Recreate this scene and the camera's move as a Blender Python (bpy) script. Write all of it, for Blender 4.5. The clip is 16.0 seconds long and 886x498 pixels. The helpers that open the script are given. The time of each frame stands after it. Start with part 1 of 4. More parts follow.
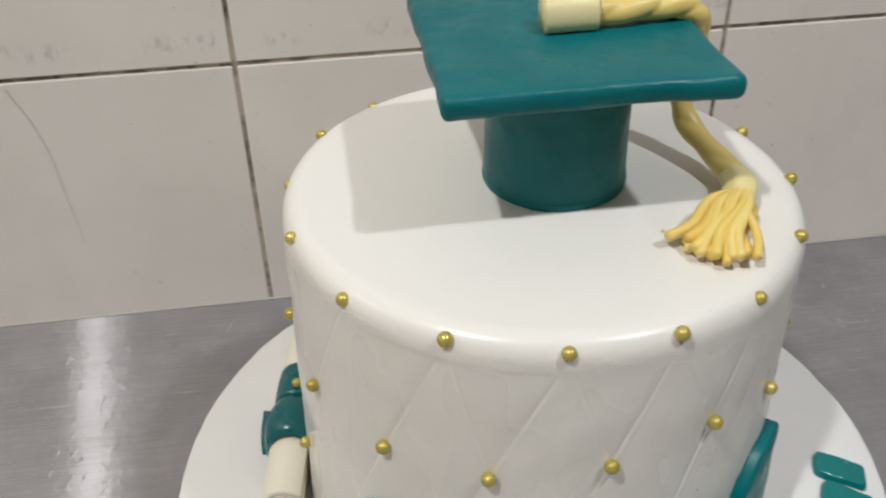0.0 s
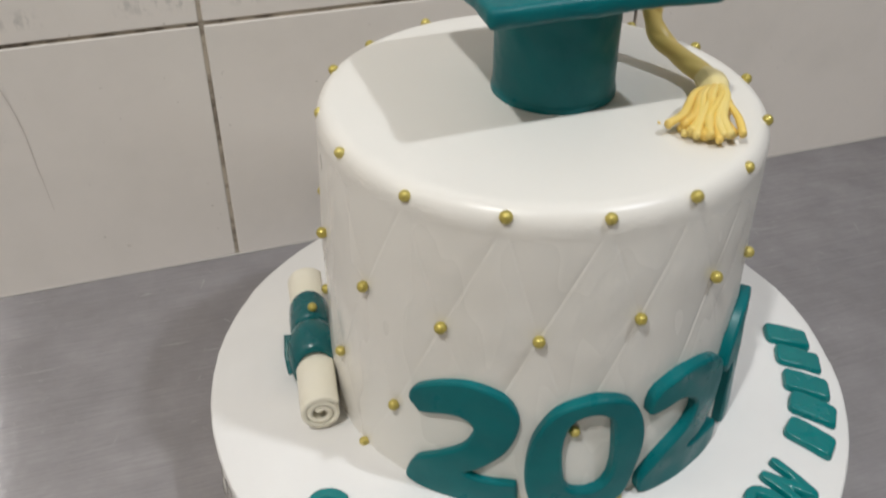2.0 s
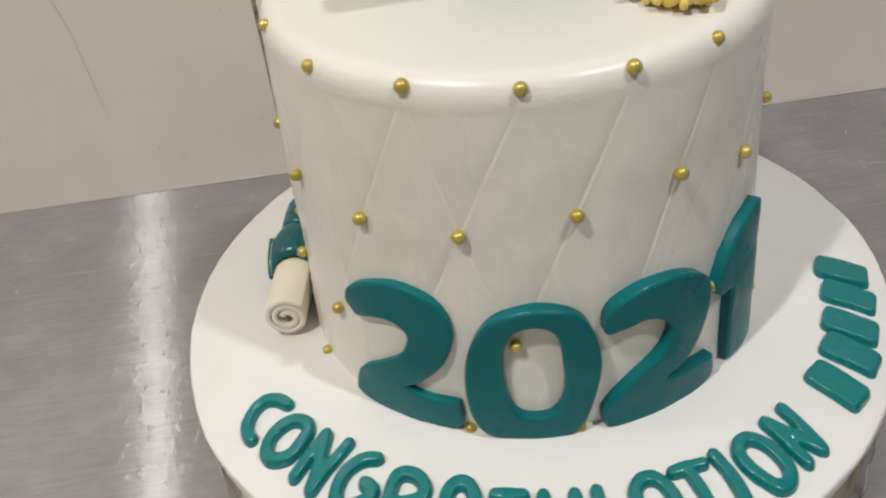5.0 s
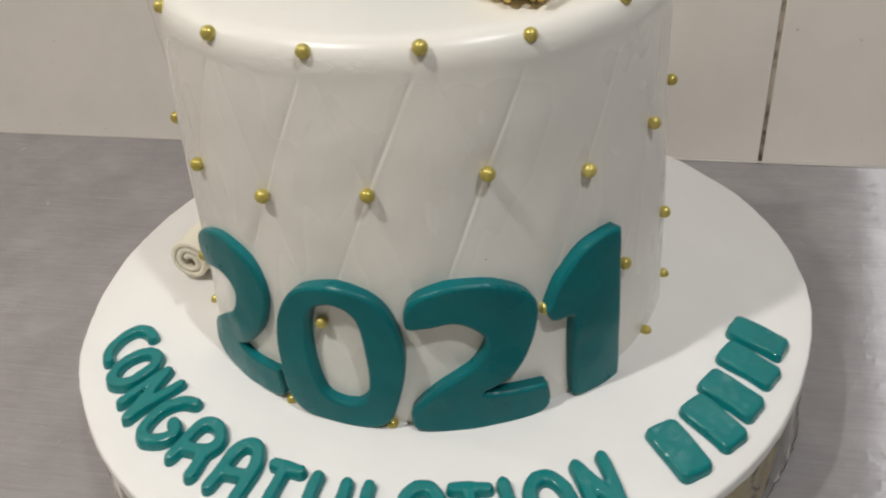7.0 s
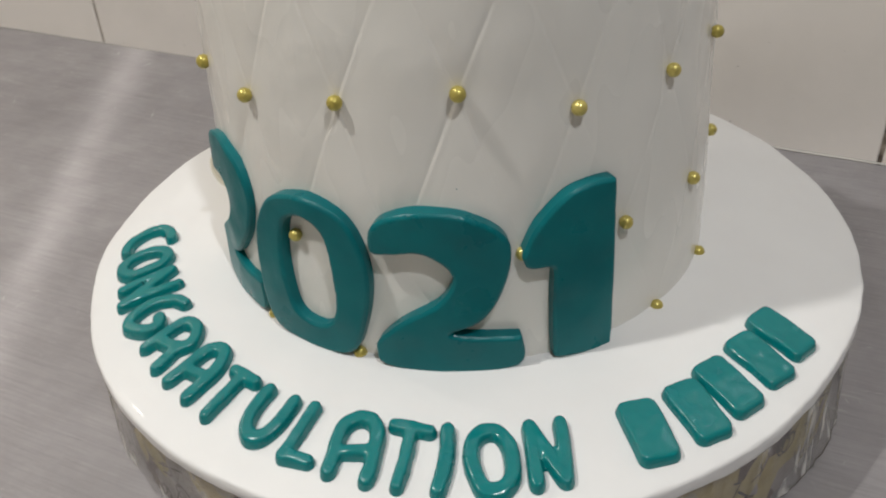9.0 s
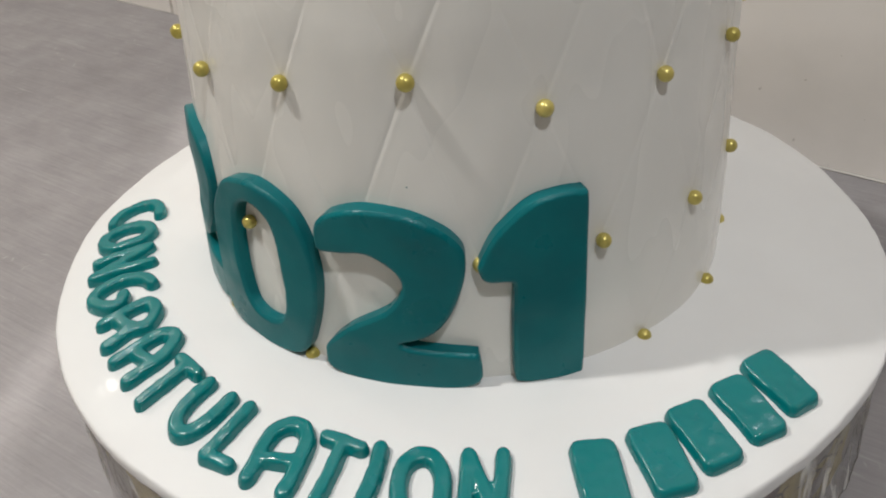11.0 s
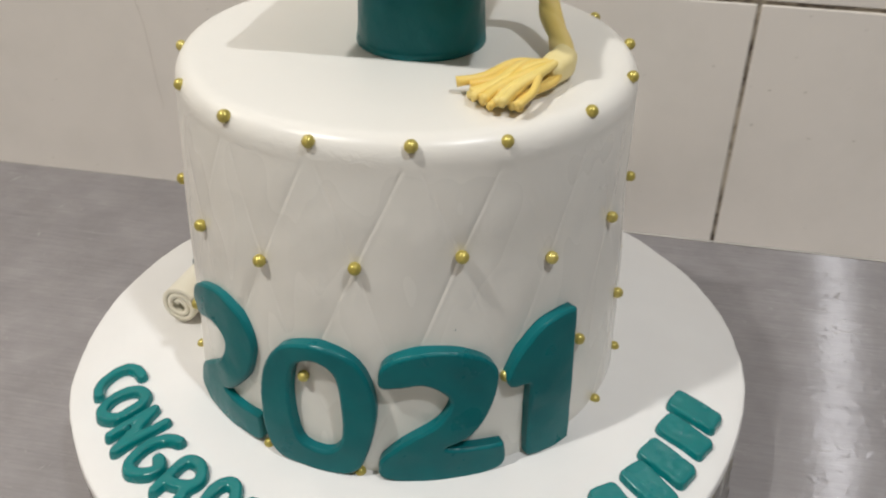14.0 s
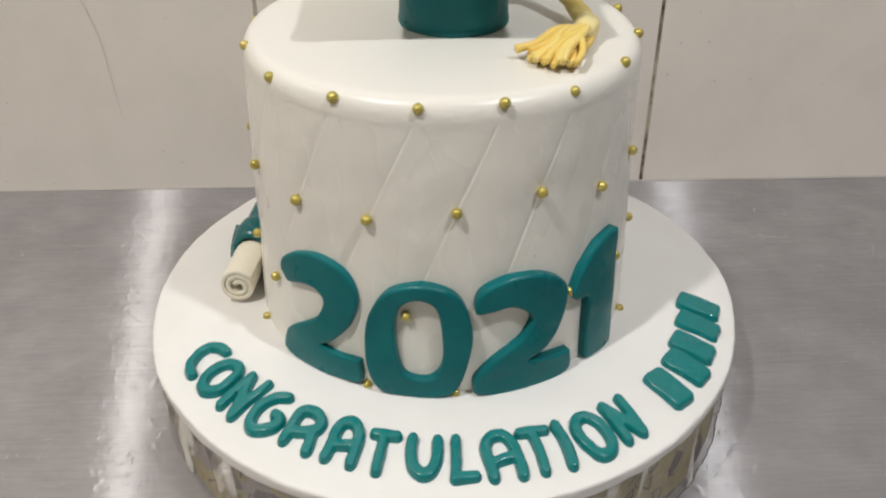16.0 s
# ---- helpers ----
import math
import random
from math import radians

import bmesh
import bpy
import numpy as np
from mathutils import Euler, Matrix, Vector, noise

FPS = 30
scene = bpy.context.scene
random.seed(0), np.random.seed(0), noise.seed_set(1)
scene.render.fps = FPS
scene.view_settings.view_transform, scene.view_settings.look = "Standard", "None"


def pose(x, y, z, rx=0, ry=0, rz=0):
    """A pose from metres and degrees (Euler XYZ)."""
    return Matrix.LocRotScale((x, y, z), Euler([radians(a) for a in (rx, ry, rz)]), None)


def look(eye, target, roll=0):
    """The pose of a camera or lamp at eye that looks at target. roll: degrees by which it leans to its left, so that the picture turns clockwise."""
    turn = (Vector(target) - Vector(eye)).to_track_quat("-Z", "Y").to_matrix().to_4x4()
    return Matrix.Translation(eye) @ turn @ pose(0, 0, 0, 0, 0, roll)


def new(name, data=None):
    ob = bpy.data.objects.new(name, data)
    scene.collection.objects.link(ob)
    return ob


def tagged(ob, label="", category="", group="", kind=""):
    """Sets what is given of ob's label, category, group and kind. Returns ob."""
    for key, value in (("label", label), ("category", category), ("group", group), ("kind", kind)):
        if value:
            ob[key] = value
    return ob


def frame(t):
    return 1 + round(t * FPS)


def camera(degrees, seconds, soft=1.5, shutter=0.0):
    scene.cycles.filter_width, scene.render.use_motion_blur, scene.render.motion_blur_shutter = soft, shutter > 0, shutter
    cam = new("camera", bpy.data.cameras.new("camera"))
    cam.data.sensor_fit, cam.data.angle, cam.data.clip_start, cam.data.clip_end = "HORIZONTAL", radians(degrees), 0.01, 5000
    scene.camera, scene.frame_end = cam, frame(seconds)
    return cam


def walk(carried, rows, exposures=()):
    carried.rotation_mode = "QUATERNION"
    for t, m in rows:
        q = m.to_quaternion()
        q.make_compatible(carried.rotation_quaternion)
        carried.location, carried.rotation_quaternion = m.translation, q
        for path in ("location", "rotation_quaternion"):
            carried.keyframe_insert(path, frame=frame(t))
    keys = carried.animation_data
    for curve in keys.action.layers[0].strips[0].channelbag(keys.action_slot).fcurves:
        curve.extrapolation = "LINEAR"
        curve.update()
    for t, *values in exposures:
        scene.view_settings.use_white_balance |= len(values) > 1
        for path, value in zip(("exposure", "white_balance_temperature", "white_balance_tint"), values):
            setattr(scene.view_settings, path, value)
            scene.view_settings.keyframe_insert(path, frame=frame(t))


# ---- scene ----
# Cake axis at x = y = 0, table top at z = 0, tiled wall along y = WALL_Y.
BASE = 0.061          # height of the foot of the cake over the table
WALL_Y = 0.2159
cam = camera(51.44, 16.0, soft=2.0, shutter=0.5)
ROWS = [
    (0.0, -0.0768, -0.2935, 0.3915, 54.68, 1.00, -8.40),
    (0.5, -0.0977, -0.3082, 0.3935, 55.13, -0.44, -13.04),
    (1.0, -0.1247, -0.3189, 0.3961, 54.95, -0.40, -15.37),
    (1.5, -0.1547, -0.3240, 0.3954, 54.82, -1.17, -17.54),
    (2.0, -0.1549, -0.3338, 0.3906, 53.99, -0.13, -18.22),
    (2.5, -0.1511, -0.3401, 0.3769, 51.80, -0.14, -18.85),
    (3.0, -0.1510, -0.3403, 0.3716, 50.63, 0.16, -18.54),
    (5.5, -0.0153, -0.3464, 0.3336, 53.07, 4.86, -2.54),
    (6.0, 0.0188, -0.3491, 0.3276, 53.31, 3.08, 1.64),
    (6.5, 0.0513, -0.3440, 0.3175, 53.62, 3.85, 7.91),
    (7.0, 0.0849, -0.3416, 0.3139, 55.04, 3.52, 10.99),
    (7.5, 0.1063, -0.3377, 0.3078, 56.08, 3.25, 14.98),
    (8.0, 0.1203, -0.3341, 0.3045, 57.21, 3.32, 18.55),
    (8.5, 0.1331, -0.3324, 0.2991, 55.96, 3.56, 20.46),
    (9.0, 0.1486, -0.3185, 0.2844, 54.99, 2.88, 24.84),
    (11.5, 0.1813, -0.2721, 0.2644, 54.80, 2.56, 33.49),
    (12.0, 0.1830, -0.2760, 0.2554, 53.94, 1.80, 32.64),
    (12.5, 0.1846, -0.2783, 0.2507, 54.13, 1.96, 32.31),
    (13.0, 0.1796, -0.2831, 0.2638, 54.19, 3.00, 28.98),
    (13.5, 0.1344, -0.3203, 0.3185, 56.80, 1.00, 19.80),
    (14.0, 0.0865, -0.3660, 0.3468, 57.30, -0.86, 11.31),
    (14.5, 0.0431, -0.3968, 0.3671, 58.22, -2.32, 3.39),
    (15.0, 0.0110, -0.4114, 0.3679, 57.11, -2.26, -0.77),
    (15.5, -0.0056, -0.4267, 0.3665, 57.39, -0.45, -1.72),
    (16.0, -0.0147, -0.4411, 0.3631, 57.04, -0.02, -2.01),
]
EXPOSURES = [(0.0, 0.0, 6310, 10), (1.5, -0.05, 6310, 10), (3.0, -0.05, 6390, 10), (5.5, 0.02, 6610, 10), (8.0, 0.0, 6610, 10), (9.0, 0.02, 6450, 10), (12.5, 0.08, 6430, 10), (14.0, 0.1, 6540, 10), (16.0, 0.11, 6590, 10)]
walk(cam, [(t, pose(x, y, z, rx, ry, rz)) for t, x, y, z, rx, ry, rz in ROWS], EXPOSURES)

# ---- light: two unseen ceiling lamps behind the viewer, one to each side, and a weak warm one added lower by the west wall ----
world = bpy.data.worlds.new("world")
scene.world = world
world.use_nodes = True
world.node_tree.nodes["Background"].inputs[0].default_value = (0.8, 0.9, 1.0, 1)
world.node_tree.nodes["Background"].inputs[1].default_value = 0.05


def unseen_light(x, y, z, watts, size, color):
    data = bpy.data.lights.new("unseen_light", "AREA")
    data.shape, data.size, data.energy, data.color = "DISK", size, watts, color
    ob = new("unseen_light", data)
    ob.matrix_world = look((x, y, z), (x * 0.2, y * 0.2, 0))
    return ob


unseen_light(0.775, -0.68, 1.90, 14.8, 0.08, (0.93, 0.965, 1.0))
unseen_light(-0.79, -0.68, 1.90, 19.0, 0.08, (1.0, 0.985, 0.945))
# Added lamp without a fixture, for the left streak on the steel.
unseen_light(-1.60, 0.08, 1.36, 2.9, 0.06, (1.0, 0.94, 0.85))


# ---- materials ----
class Nodes:
    """A node material with a Principled shader."""

    def __init__(self, name, color=(0.8, 0.8, 0.8), rough=0.5, metal=0.0):
        self.mat = bpy.data.materials.new(name)
        self.mat.use_nodes = True
        self.tree = self.mat.node_tree
        self.bsdf = self.tree.nodes["Principled BSDF"]
        self.set("Base Color", (*color, 1))
        self.set("Roughness", rough)
        self.set("Metallic", metal)
        self.coords = self.add("ShaderNodeTexCoord").outputs["Object"]
        self.last_bump = None

    def add(self, kind, operation=None):
        n = self.tree.nodes.new(kind)
        if operation:
            n.operation = operation
        return n

    def link(self, a, b):
        self.tree.links.new(a, b)

    def set(self, key, value):
        self.bsdf.inputs[key].default_value = value

    def scaled(self, scale):
        m = self.add("ShaderNodeMapping")
        m.inputs["Scale"].default_value = scale
        self.link(self.coords, m.inputs["Vector"])
        return m.outputs[0]

    def noise(self, scale, detail=4.0, rough=0.55, stretch=None, distortion=0.0):
        n = self.add("ShaderNodeTexNoise")
        n.inputs["Scale"].default_value = scale
        n.inputs["Detail"].default_value = detail
        n.inputs["Roughness"].default_value = rough
        n.inputs["Distortion"].default_value = distortion
        self.link(self.scaled(stretch) if stretch else self.coords, n.inputs["Vector"])
        return n.outputs[0]

    def ramp(self, value, stops):
        r = self.add("ShaderNodeValToRGB")
        while len(r.color_ramp.elements) < len(stops):
            r.color_ramp.elements.new(0.5)
        for e, (p, c) in zip(r.color_ramp.elements, stops):
            e.position, e.color = p, ((c, c, c, 1) if isinstance(c, (int, float)) else (*c, 1))
        self.link(value, r.inputs[0])
        return r.outputs[0]

    def soft(self, value, stops):
        """A ramp without hard corners."""
        out = self.ramp(value, stops)
        out.node.color_ramp.interpolation = "EASE"
        return out

    def mix(self, fac, a, b, blend="MIX"):
        m = self.add("ShaderNodeMix")
        m.data_type, m.blend_type = "RGBA", blend
        for key, v in ((0, fac), (6, a), (7, b)):
            if isinstance(v, (int, float)):
                m.inputs[key].default_value = v
            elif isinstance(v, tuple):
                m.inputs[key].default_value = (*v, 1)
            else:
                self.link(v, m.inputs[key])
        return m.outputs[2]

    def bump(self, height, strength, distance):
        b = self.add("ShaderNodeBump")
        b.inputs["Strength"].default_value = strength
        b.inputs["Distance"].default_value = distance
        self.link(height, b.inputs["Height"])
        if self.last_bump:
            self.link(self.last_bump, b.inputs["Normal"])
        self.last_bump = b.outputs[0]
        self.link(self.last_bump, self.bsdf.inputs["Normal"])

    def color(self, socket):
        self.link(socket, self.bsdf.inputs["Base Color"])

    def rough(self, socket):
        self.link(socket, self.bsdf.inputs["Roughness"])


def fondant(name, base, other, rough, bump=0.3, grain=900.0, gloss=0.5, vary=0.1):
    """Rolled sugar paste: nearly even colour, faint blotches, fine pores and soft dents."""
    m = Nodes(name, base, rough)
    m.color(m.mix(m.ramp(m.noise(38.0, 5.0), [(0.3, 0.0), (0.75, 1.0)]), base, other))
    m.rough(m.ramp(m.noise(60.0, 4.0), [(0.3, max(rough - vary, 0.05)), (0.7, rough + vary)]))
    m.bump(m.noise(90.0, 1.0), bump, 0.0012)
    if grain:
        m.bump(m.noise(grain, 2.0), bump * 0.35, 0.0003)
    m.set("Specular IOR Level", gloss)
    return m.mat


def quilted_material():
    """White paste of the cake: smooth, with faint upright wrinkles."""
    m = Nodes("quilted_fondant", (0.80, 0.778, 0.728), 0.30)
    m.color(m.mix(m.ramp(m.noise(30.0, 4.0), [(0.1, 0.0), (0.9, 1.0)]), (0.80, 0.778, 0.728), (0.787, 0.758, 0.70)))
    cut = m.add("ShaderNodeSeparateXYZ")
    m.link(m.coords, cut.inputs[0])
    side = m.add("ShaderNodeMapRange")
    side.inputs["From Min"].default_value, side.inputs["From Max"].default_value = BASE + 0.142, BASE + 0.130
    m.link(cut.outputs[2], side.inputs["Value"])
    wet = m.soft(m.noise(30.0, 2.0, stretch=(1.0, 1.0, 0.35)), [(0.36, 0.0), (0.68, 1.0)])
    wet = m.mix(1.0, wet, side.outputs[0], "MULTIPLY")
    m.rough(m.mix(wet, (0.33, 0.33, 0.33), (0.14, 0.14, 0.14)))
    m.bump(m.noise(75.0, 2.0, 0.5, stretch=(1.0, 1.0, 0.45)), 0.12, 0.0014)
    folds = m.mix(1.0, m.noise(120.0, 2.0, 0.5, stretch=(1.0, 1.0, 0.5)), m.soft(m.noise(24.0, 1.0), [(0.40, 0.0), (0.85, 1.0)]), "MULTIPLY")
    m.bump(m.mix(1.0, folds, side.outputs[0], "MULTIPLY"), 0.4, 0.0024)
    m.bump(m.noise(90.0, 1.0), 0.04, 0.0012)
    # fine crinkles where the paste turns over the shoulder
    turn = m.add("ShaderNodeMapRange")
    turn.inputs["From Min"].default_value, turn.inputs["From Max"].default_value = BASE + 0.127, BASE + 0.151
    m.link(cut.outputs[2], turn.inputs["Value"])
    belt = m.soft(turn.outputs[0], [(0.25, 0.0), (0.52, 1.0), (0.62, 1.0), (0.85, 0.0)])
    some = m.soft(m.noise(20.0, 1.0), [(0.36, 0.0), (0.58, 1.0)])
    crinkle = m.noise(230.0, 3.0, 0.6, stretch=(1.0, 1.0, 1.9), distortion=0.5)
    m.bump(m.mix(1.0, m.mix(1.0, belt, some, "MULTIPLY"), crinkle, "MULTIPLY"), 0.5, 0.0008)
    return m.mat


QUILTED = quilted_material()
WHITE = fondant("white_fondant", (0.80, 0.785, 0.755), (0.785, 0.768, 0.735), 0.32, 0.05, grain=0, vary=0.03)
BOARD_WHITE = fondant("board_fondant", (0.80, 0.79, 0.77), (0.78, 0.765, 0.745), 0.48, 0.04, grain=0, vary=0.06)
BOARD_WHITE.node_tree.nodes["Principled BSDF"].inputs["Coat Weight"].default_value = 0.12
BOARD_WHITE.node_tree.nodes["Principled BSDF"].inputs["Coat Roughness"].default_value = 0.1
CREAM = fondant("cream_fondant", (0.85, 0.81, 0.69), (0.82, 0.77, 0.62), 0.42, 0.25)
BAND = fondant("band_fondant", (0.80, 0.72, 0.42), (0.76, 0.66, 0.34), 0.45, 0.25)
TEAL = fondant("teal_fondant", (0.0005, 0.118, 0.130), (0.001, 0.156, 0.168), 0.36, 0.4, gloss=0.26, vary=0.14)
RIBBON = fondant("ribbon_fondant", (0.001, 0.095, 0.104), (0.002, 0.112, 0.120), 0.26, 0.3)
TEAL_WET = fondant("glossy_teal_fondant", (0.001, 0.172, 0.176), (0.002, 0.192, 0.194), 0.22, 0.45)
TEAL_DEEP = fondant("cap_teal_fondant", (0.001, 0.115, 0.130), (0.004, 0.144, 0.156), 0.37, 1.0, gloss=0.25)
KNOT = fondant("pale_yellow_fondant", (0.83, 0.71, 0.36), (0.80, 0.64, 0.25), 0.45, 0.3)
YELLOW = fondant("yellow_fondant", (0.76, 0.60, 0.21), (0.72, 0.52, 0.14), 0.42, 0.5)


def tassel_material():
    m = Nodes("tassel_fondant", (0.75, 0.5, 0.14), 0.45)
    info = m.add("ShaderNodeObjectInfo")
    tone = m.ramp(info.outputs["Random"], [(0.0, (0.84, 0.66, 0.21)), (0.6, (0.83, 0.60, 0.14)), (1.0, (0.81, 0.52, 0.09))])
    m.color(m.mix(m.ramp(m.noise(120.0), [(0.35, 0.0), (0.8, 0.3)]), tone, (0.82, 0.69, 0.34)))
    m.bump(m.noise(300.0), 0.4, 0.0006)
    return m.mat


def gold_material():
    m = Nodes("gold_dragee", (0.50, 0.38, 0.08), 0.30, 0.4)
    info = m.add("ShaderNodeObjectInfo")
    m.color(m.ramp(info.outputs["Random"], [(0.0, (0.47, 0.385, 0.085)), (1.0, (0.60, 0.50, 0.15))]))
    m.bump(m.noise(700.0), 0.25, 0.0004)
    return m.mat


def steel_material():
    """Sheet steel brushed along x: the grooves spread light across them into long streaks; scratches and shallow dents."""
    m = Nodes("brushed_steel", (0.42, 0.415, 0.42), 0.2, 1.0)
    wide = m.noise(6.0, 4.0)
    wave = m.noise(15.0, 3.0, 0.5)
    brush = m.noise(30.0, 6.0, 0.75, stretch=(1.0, 30.0, 1.0))
    dents = m.noise(150.0, 2.0, 0.5)
    tone = m.mix(m.ramp(wide, [(0.3, 0.0), (0.75, 1.0)]), (0.53, 0.51, 0.52), (0.43, 0.41, 0.42))
    tone = m.mix(m.ramp(brush, [(0.35, 0.0), (0.7, 0.55)]), tone, (0.33, 0.32, 0.325))
    cloud = m.noise(26.0, 6.0, 0.68)
    tone = m.mix(m.ramp(cloud, [(0.35, 0.0), (0.70, 0.45)]), tone, (0.29, 0.275, 0.275))
    # short scratches in several directions, mostly along the brushing
    marks = None
    for scale, along, across, turn in ((20.0, 1.0, 16.0, 2.0), (60.0, 1.0, 8.0, -12.0), (40.0, 7.0, 1.2, 20.0), (70.0, 6.0, 1.4, -35.0)):
        spin = m.add("ShaderNodeMapping")
        spin.inputs["Rotation"].default_value = (0, 0, radians(turn))
        m.link(m.coords, spin.inputs["Vector"])
        fit = m.add("ShaderNodeMapping")
        fit.inputs["Scale"].default_value = (along, across, 1.0)
        fit.inputs["Location"].default_value = (turn, scale, 0)
        m.link(spin.outputs[0], fit.inputs["Vector"])
        n = m.add("ShaderNodeTexNoise")
        n.inputs["Scale"].default_value, n.inputs["Detail"].default_value, n.inputs["Roughness"].default_value = scale, 3.0, 0.6
        m.link(fit.outputs[0], n.inputs["Vector"])
        line = m.ramp(n.outputs[0], [(0.68, 0.0), (0.76, 1.0), (0.82, 0.5)])
        marks = line if marks is None else m.mix(1.0, marks, line, "LIGHTEN")
    patchy = m.ramp(m.noise(11.0, 3.0), [(0.40, 0.12), (0.65, 1.0)])
    marks = m.mix(1.0, marks, patchy, "MULTIPLY")
    m.bump(wave, 1.0, 0.00016)
    m.bump(m.soft(dents, [(0.50, 0.0), (0.85, 1.0)]), 1.0, 0.00004)
    m.bump(marks, 1.0, 0.00007)
    spread = m.ramp(brush, [(0.30, 0.33), (0.70, 0.27)])
    along = m.add("ShaderNodeCombineXYZ")
    along.inputs[0].default_value = 1.0
    lobes = []
    for rough, turn in ((spread, 0.88), (0.68, 0.12), (0.55, 0.0)):
        g = m.add("ShaderNodeBsdfAnisotropic")
        g.inputs["Anisotropy"].default_value = turn
        if turn > 0.5:
            m.link(rough, g.inputs["Roughness"])
        else:
            g.inputs["Roughness"].default_value = rough
        if turn:
            m.link(tone, g.inputs["Color"])
        else:
            g.inputs["Color"].default_value = (0.72, 0.71, 0.71, 1)
        m.link(m.last_bump, g.inputs["Normal"])
        m.link(along.outputs[0], g.inputs["Tangent"])
        lobes.append(g.outputs[0])
    both = m.add("ShaderNodeMixShader")
    both.inputs[0].default_value = 0.90
    m.link(lobes[0], both.inputs[1])
    m.link(lobes[1], both.inputs[2])
    worn = m.add("ShaderNodeMixShader")
    m.link(m.ramp(marks, [(0.0, 0.0), (1.0, 0.5)]), worn.inputs[0])
    m.link(both.outputs[0], worn.inputs[1])
    m.link(lobes[2], worn.inputs[2])
    m.link(worn.outputs[0], m.tree.nodes["Material Output"].inputs["Surface"])
    return m.mat


def tile_material():
    m = Nodes("glazed_tile", (0.70, 0.66, 0.61), 0.12)
    info = m.add("ShaderNodeObjectInfo")
    cut = m.add("ShaderNodeSeparateXYZ")
    m.link(m.coords, cut.inputs[0])
    moved = m.add("ShaderNodeVectorMath", operation="ADD")
    m.link(m.coords, moved.inputs[0])
    m.link(info.outputs["Location"], moved.inputs[1])
    m.coords = moved.outputs[0]
    tone = m.ramp(info.outputs["Random"], [(0.0, (0.712, 0.665, 0.612)), (1.0, (0.747, 0.697, 0.642))])
    haze = m.ramp(m.noise(14.0, 6.0, 0.6), [(0.45, 0.0), (0.8, 0.35)])
    tone = m.mix(haze, tone, (0.56, 0.53, 0.48))
    specks = m.ramp(m.noise(190.0, 2.0, 0.5), [(0.72, 0.0), (0.76, 0.5)])
    tone = m.mix(specks, tone, (0.34, 0.30, 0.25))
    # a row of faint grey rub marks a little above the lower joint
    high = m.add("ShaderNodeMapRange")
    for key, v in (("From Min", -0.092), ("From Max", -0.077)):
        high.inputs[key].default_value = v
    m.link(cut.outputs[2], high.inputs["Value"])
    row = m.ramp(high.outputs[0], [(0.0, 0.0), (0.4, 1.0), (0.6, 1.0), (1.0, 0.0)])
    rub = m.ramp(m.noise(210.0, 4.0, 0.7, stretch=(1, 1, 0.55)), [(0.50, 0.0), (0.62, 1.0)])
    some = m.ramp(m.noise(26.0, 2.0), [(0.50, 0.0), (0.60, 0.55)])
    m.color(m.mix(m.mix(1.0, m.mix(1.0, row, rub, "MULTIPLY"), some, "MULTIPLY"), tone, (0.40, 0.385, 0.36)))
    m.rough(m.ramp(m.noise(22.0, 5.0), [(0.3, 0.10), (0.75, 0.26)]))
    m.bump(m.noise(16.0, 2.0), 0.06, 0.002)
    return m.mat


def grout_material():
    m = Nodes("dirty_grout", (0.42, 0.36, 0.28), 0.85)
    dirt = m.ramp(m.noise(38.0, 6.0, 0.7), [(0.44, 0.0), (0.60, 1.0)])
    m.color(m.mix(dirt, (0.46, 0.40, 0.32), (0.07, 0.05, 0.035)))
    m.bump(m.noise(400.0), 0.5, 0.001)
    return m.mat


def wrap_material():
    """Printed paper: mustard ground with grey and plum patches."""
    m = Nodes("printed_wrap", (0.4, 0.32, 0.15), 0.5)
    warp = m.add("ShaderNodeTexNoise")
    warp.inputs["Scale"].default_value = 40.0
    m.link(m.coords, warp.inputs["Vector"])
    shift = m.add("ShaderNodeVectorMath", operation="MULTIPLY_ADD")
    shift.inputs[1].default_value = (0.016, 0.016, 0.016)
    m.link(warp.outputs["Color"], shift.inputs[0])
    m.link(m.coords, shift.inputs[2])
    cells = m.add("ShaderNodeTexVoronoi")
    cells.inputs["Scale"].default_value = 64.0
    m.link(shift.outputs[0], cells.inputs["Vector"])
    pick = m.add("ShaderNodeSeparateColor")
    m.link(cells.outputs["Color"], pick.inputs[0])
    tone = m.ramp(pick.outputs[0], [(0.0, (0.50, 0.41, 0.19)), (0.30, (0.45, 0.37, 0.16)), (0.56, (0.36, 0.33, 0.32)), (0.76, (0.115, 0.075, 0.075)), (0.92, (0.44, 0.40, 0.27))])
    tone.node.color_ramp.interpolation = "CONSTANT"
    m.color(m.mix(m.ramp(m.noise(130.0, 4.0), [(0.35, 0.0), (0.75, 0.4)]), tone, (0.20, 0.165, 0.09)))
    m.bump(m.noise(70.0, 3.0), 0.3, 0.0015)
    return m.mat


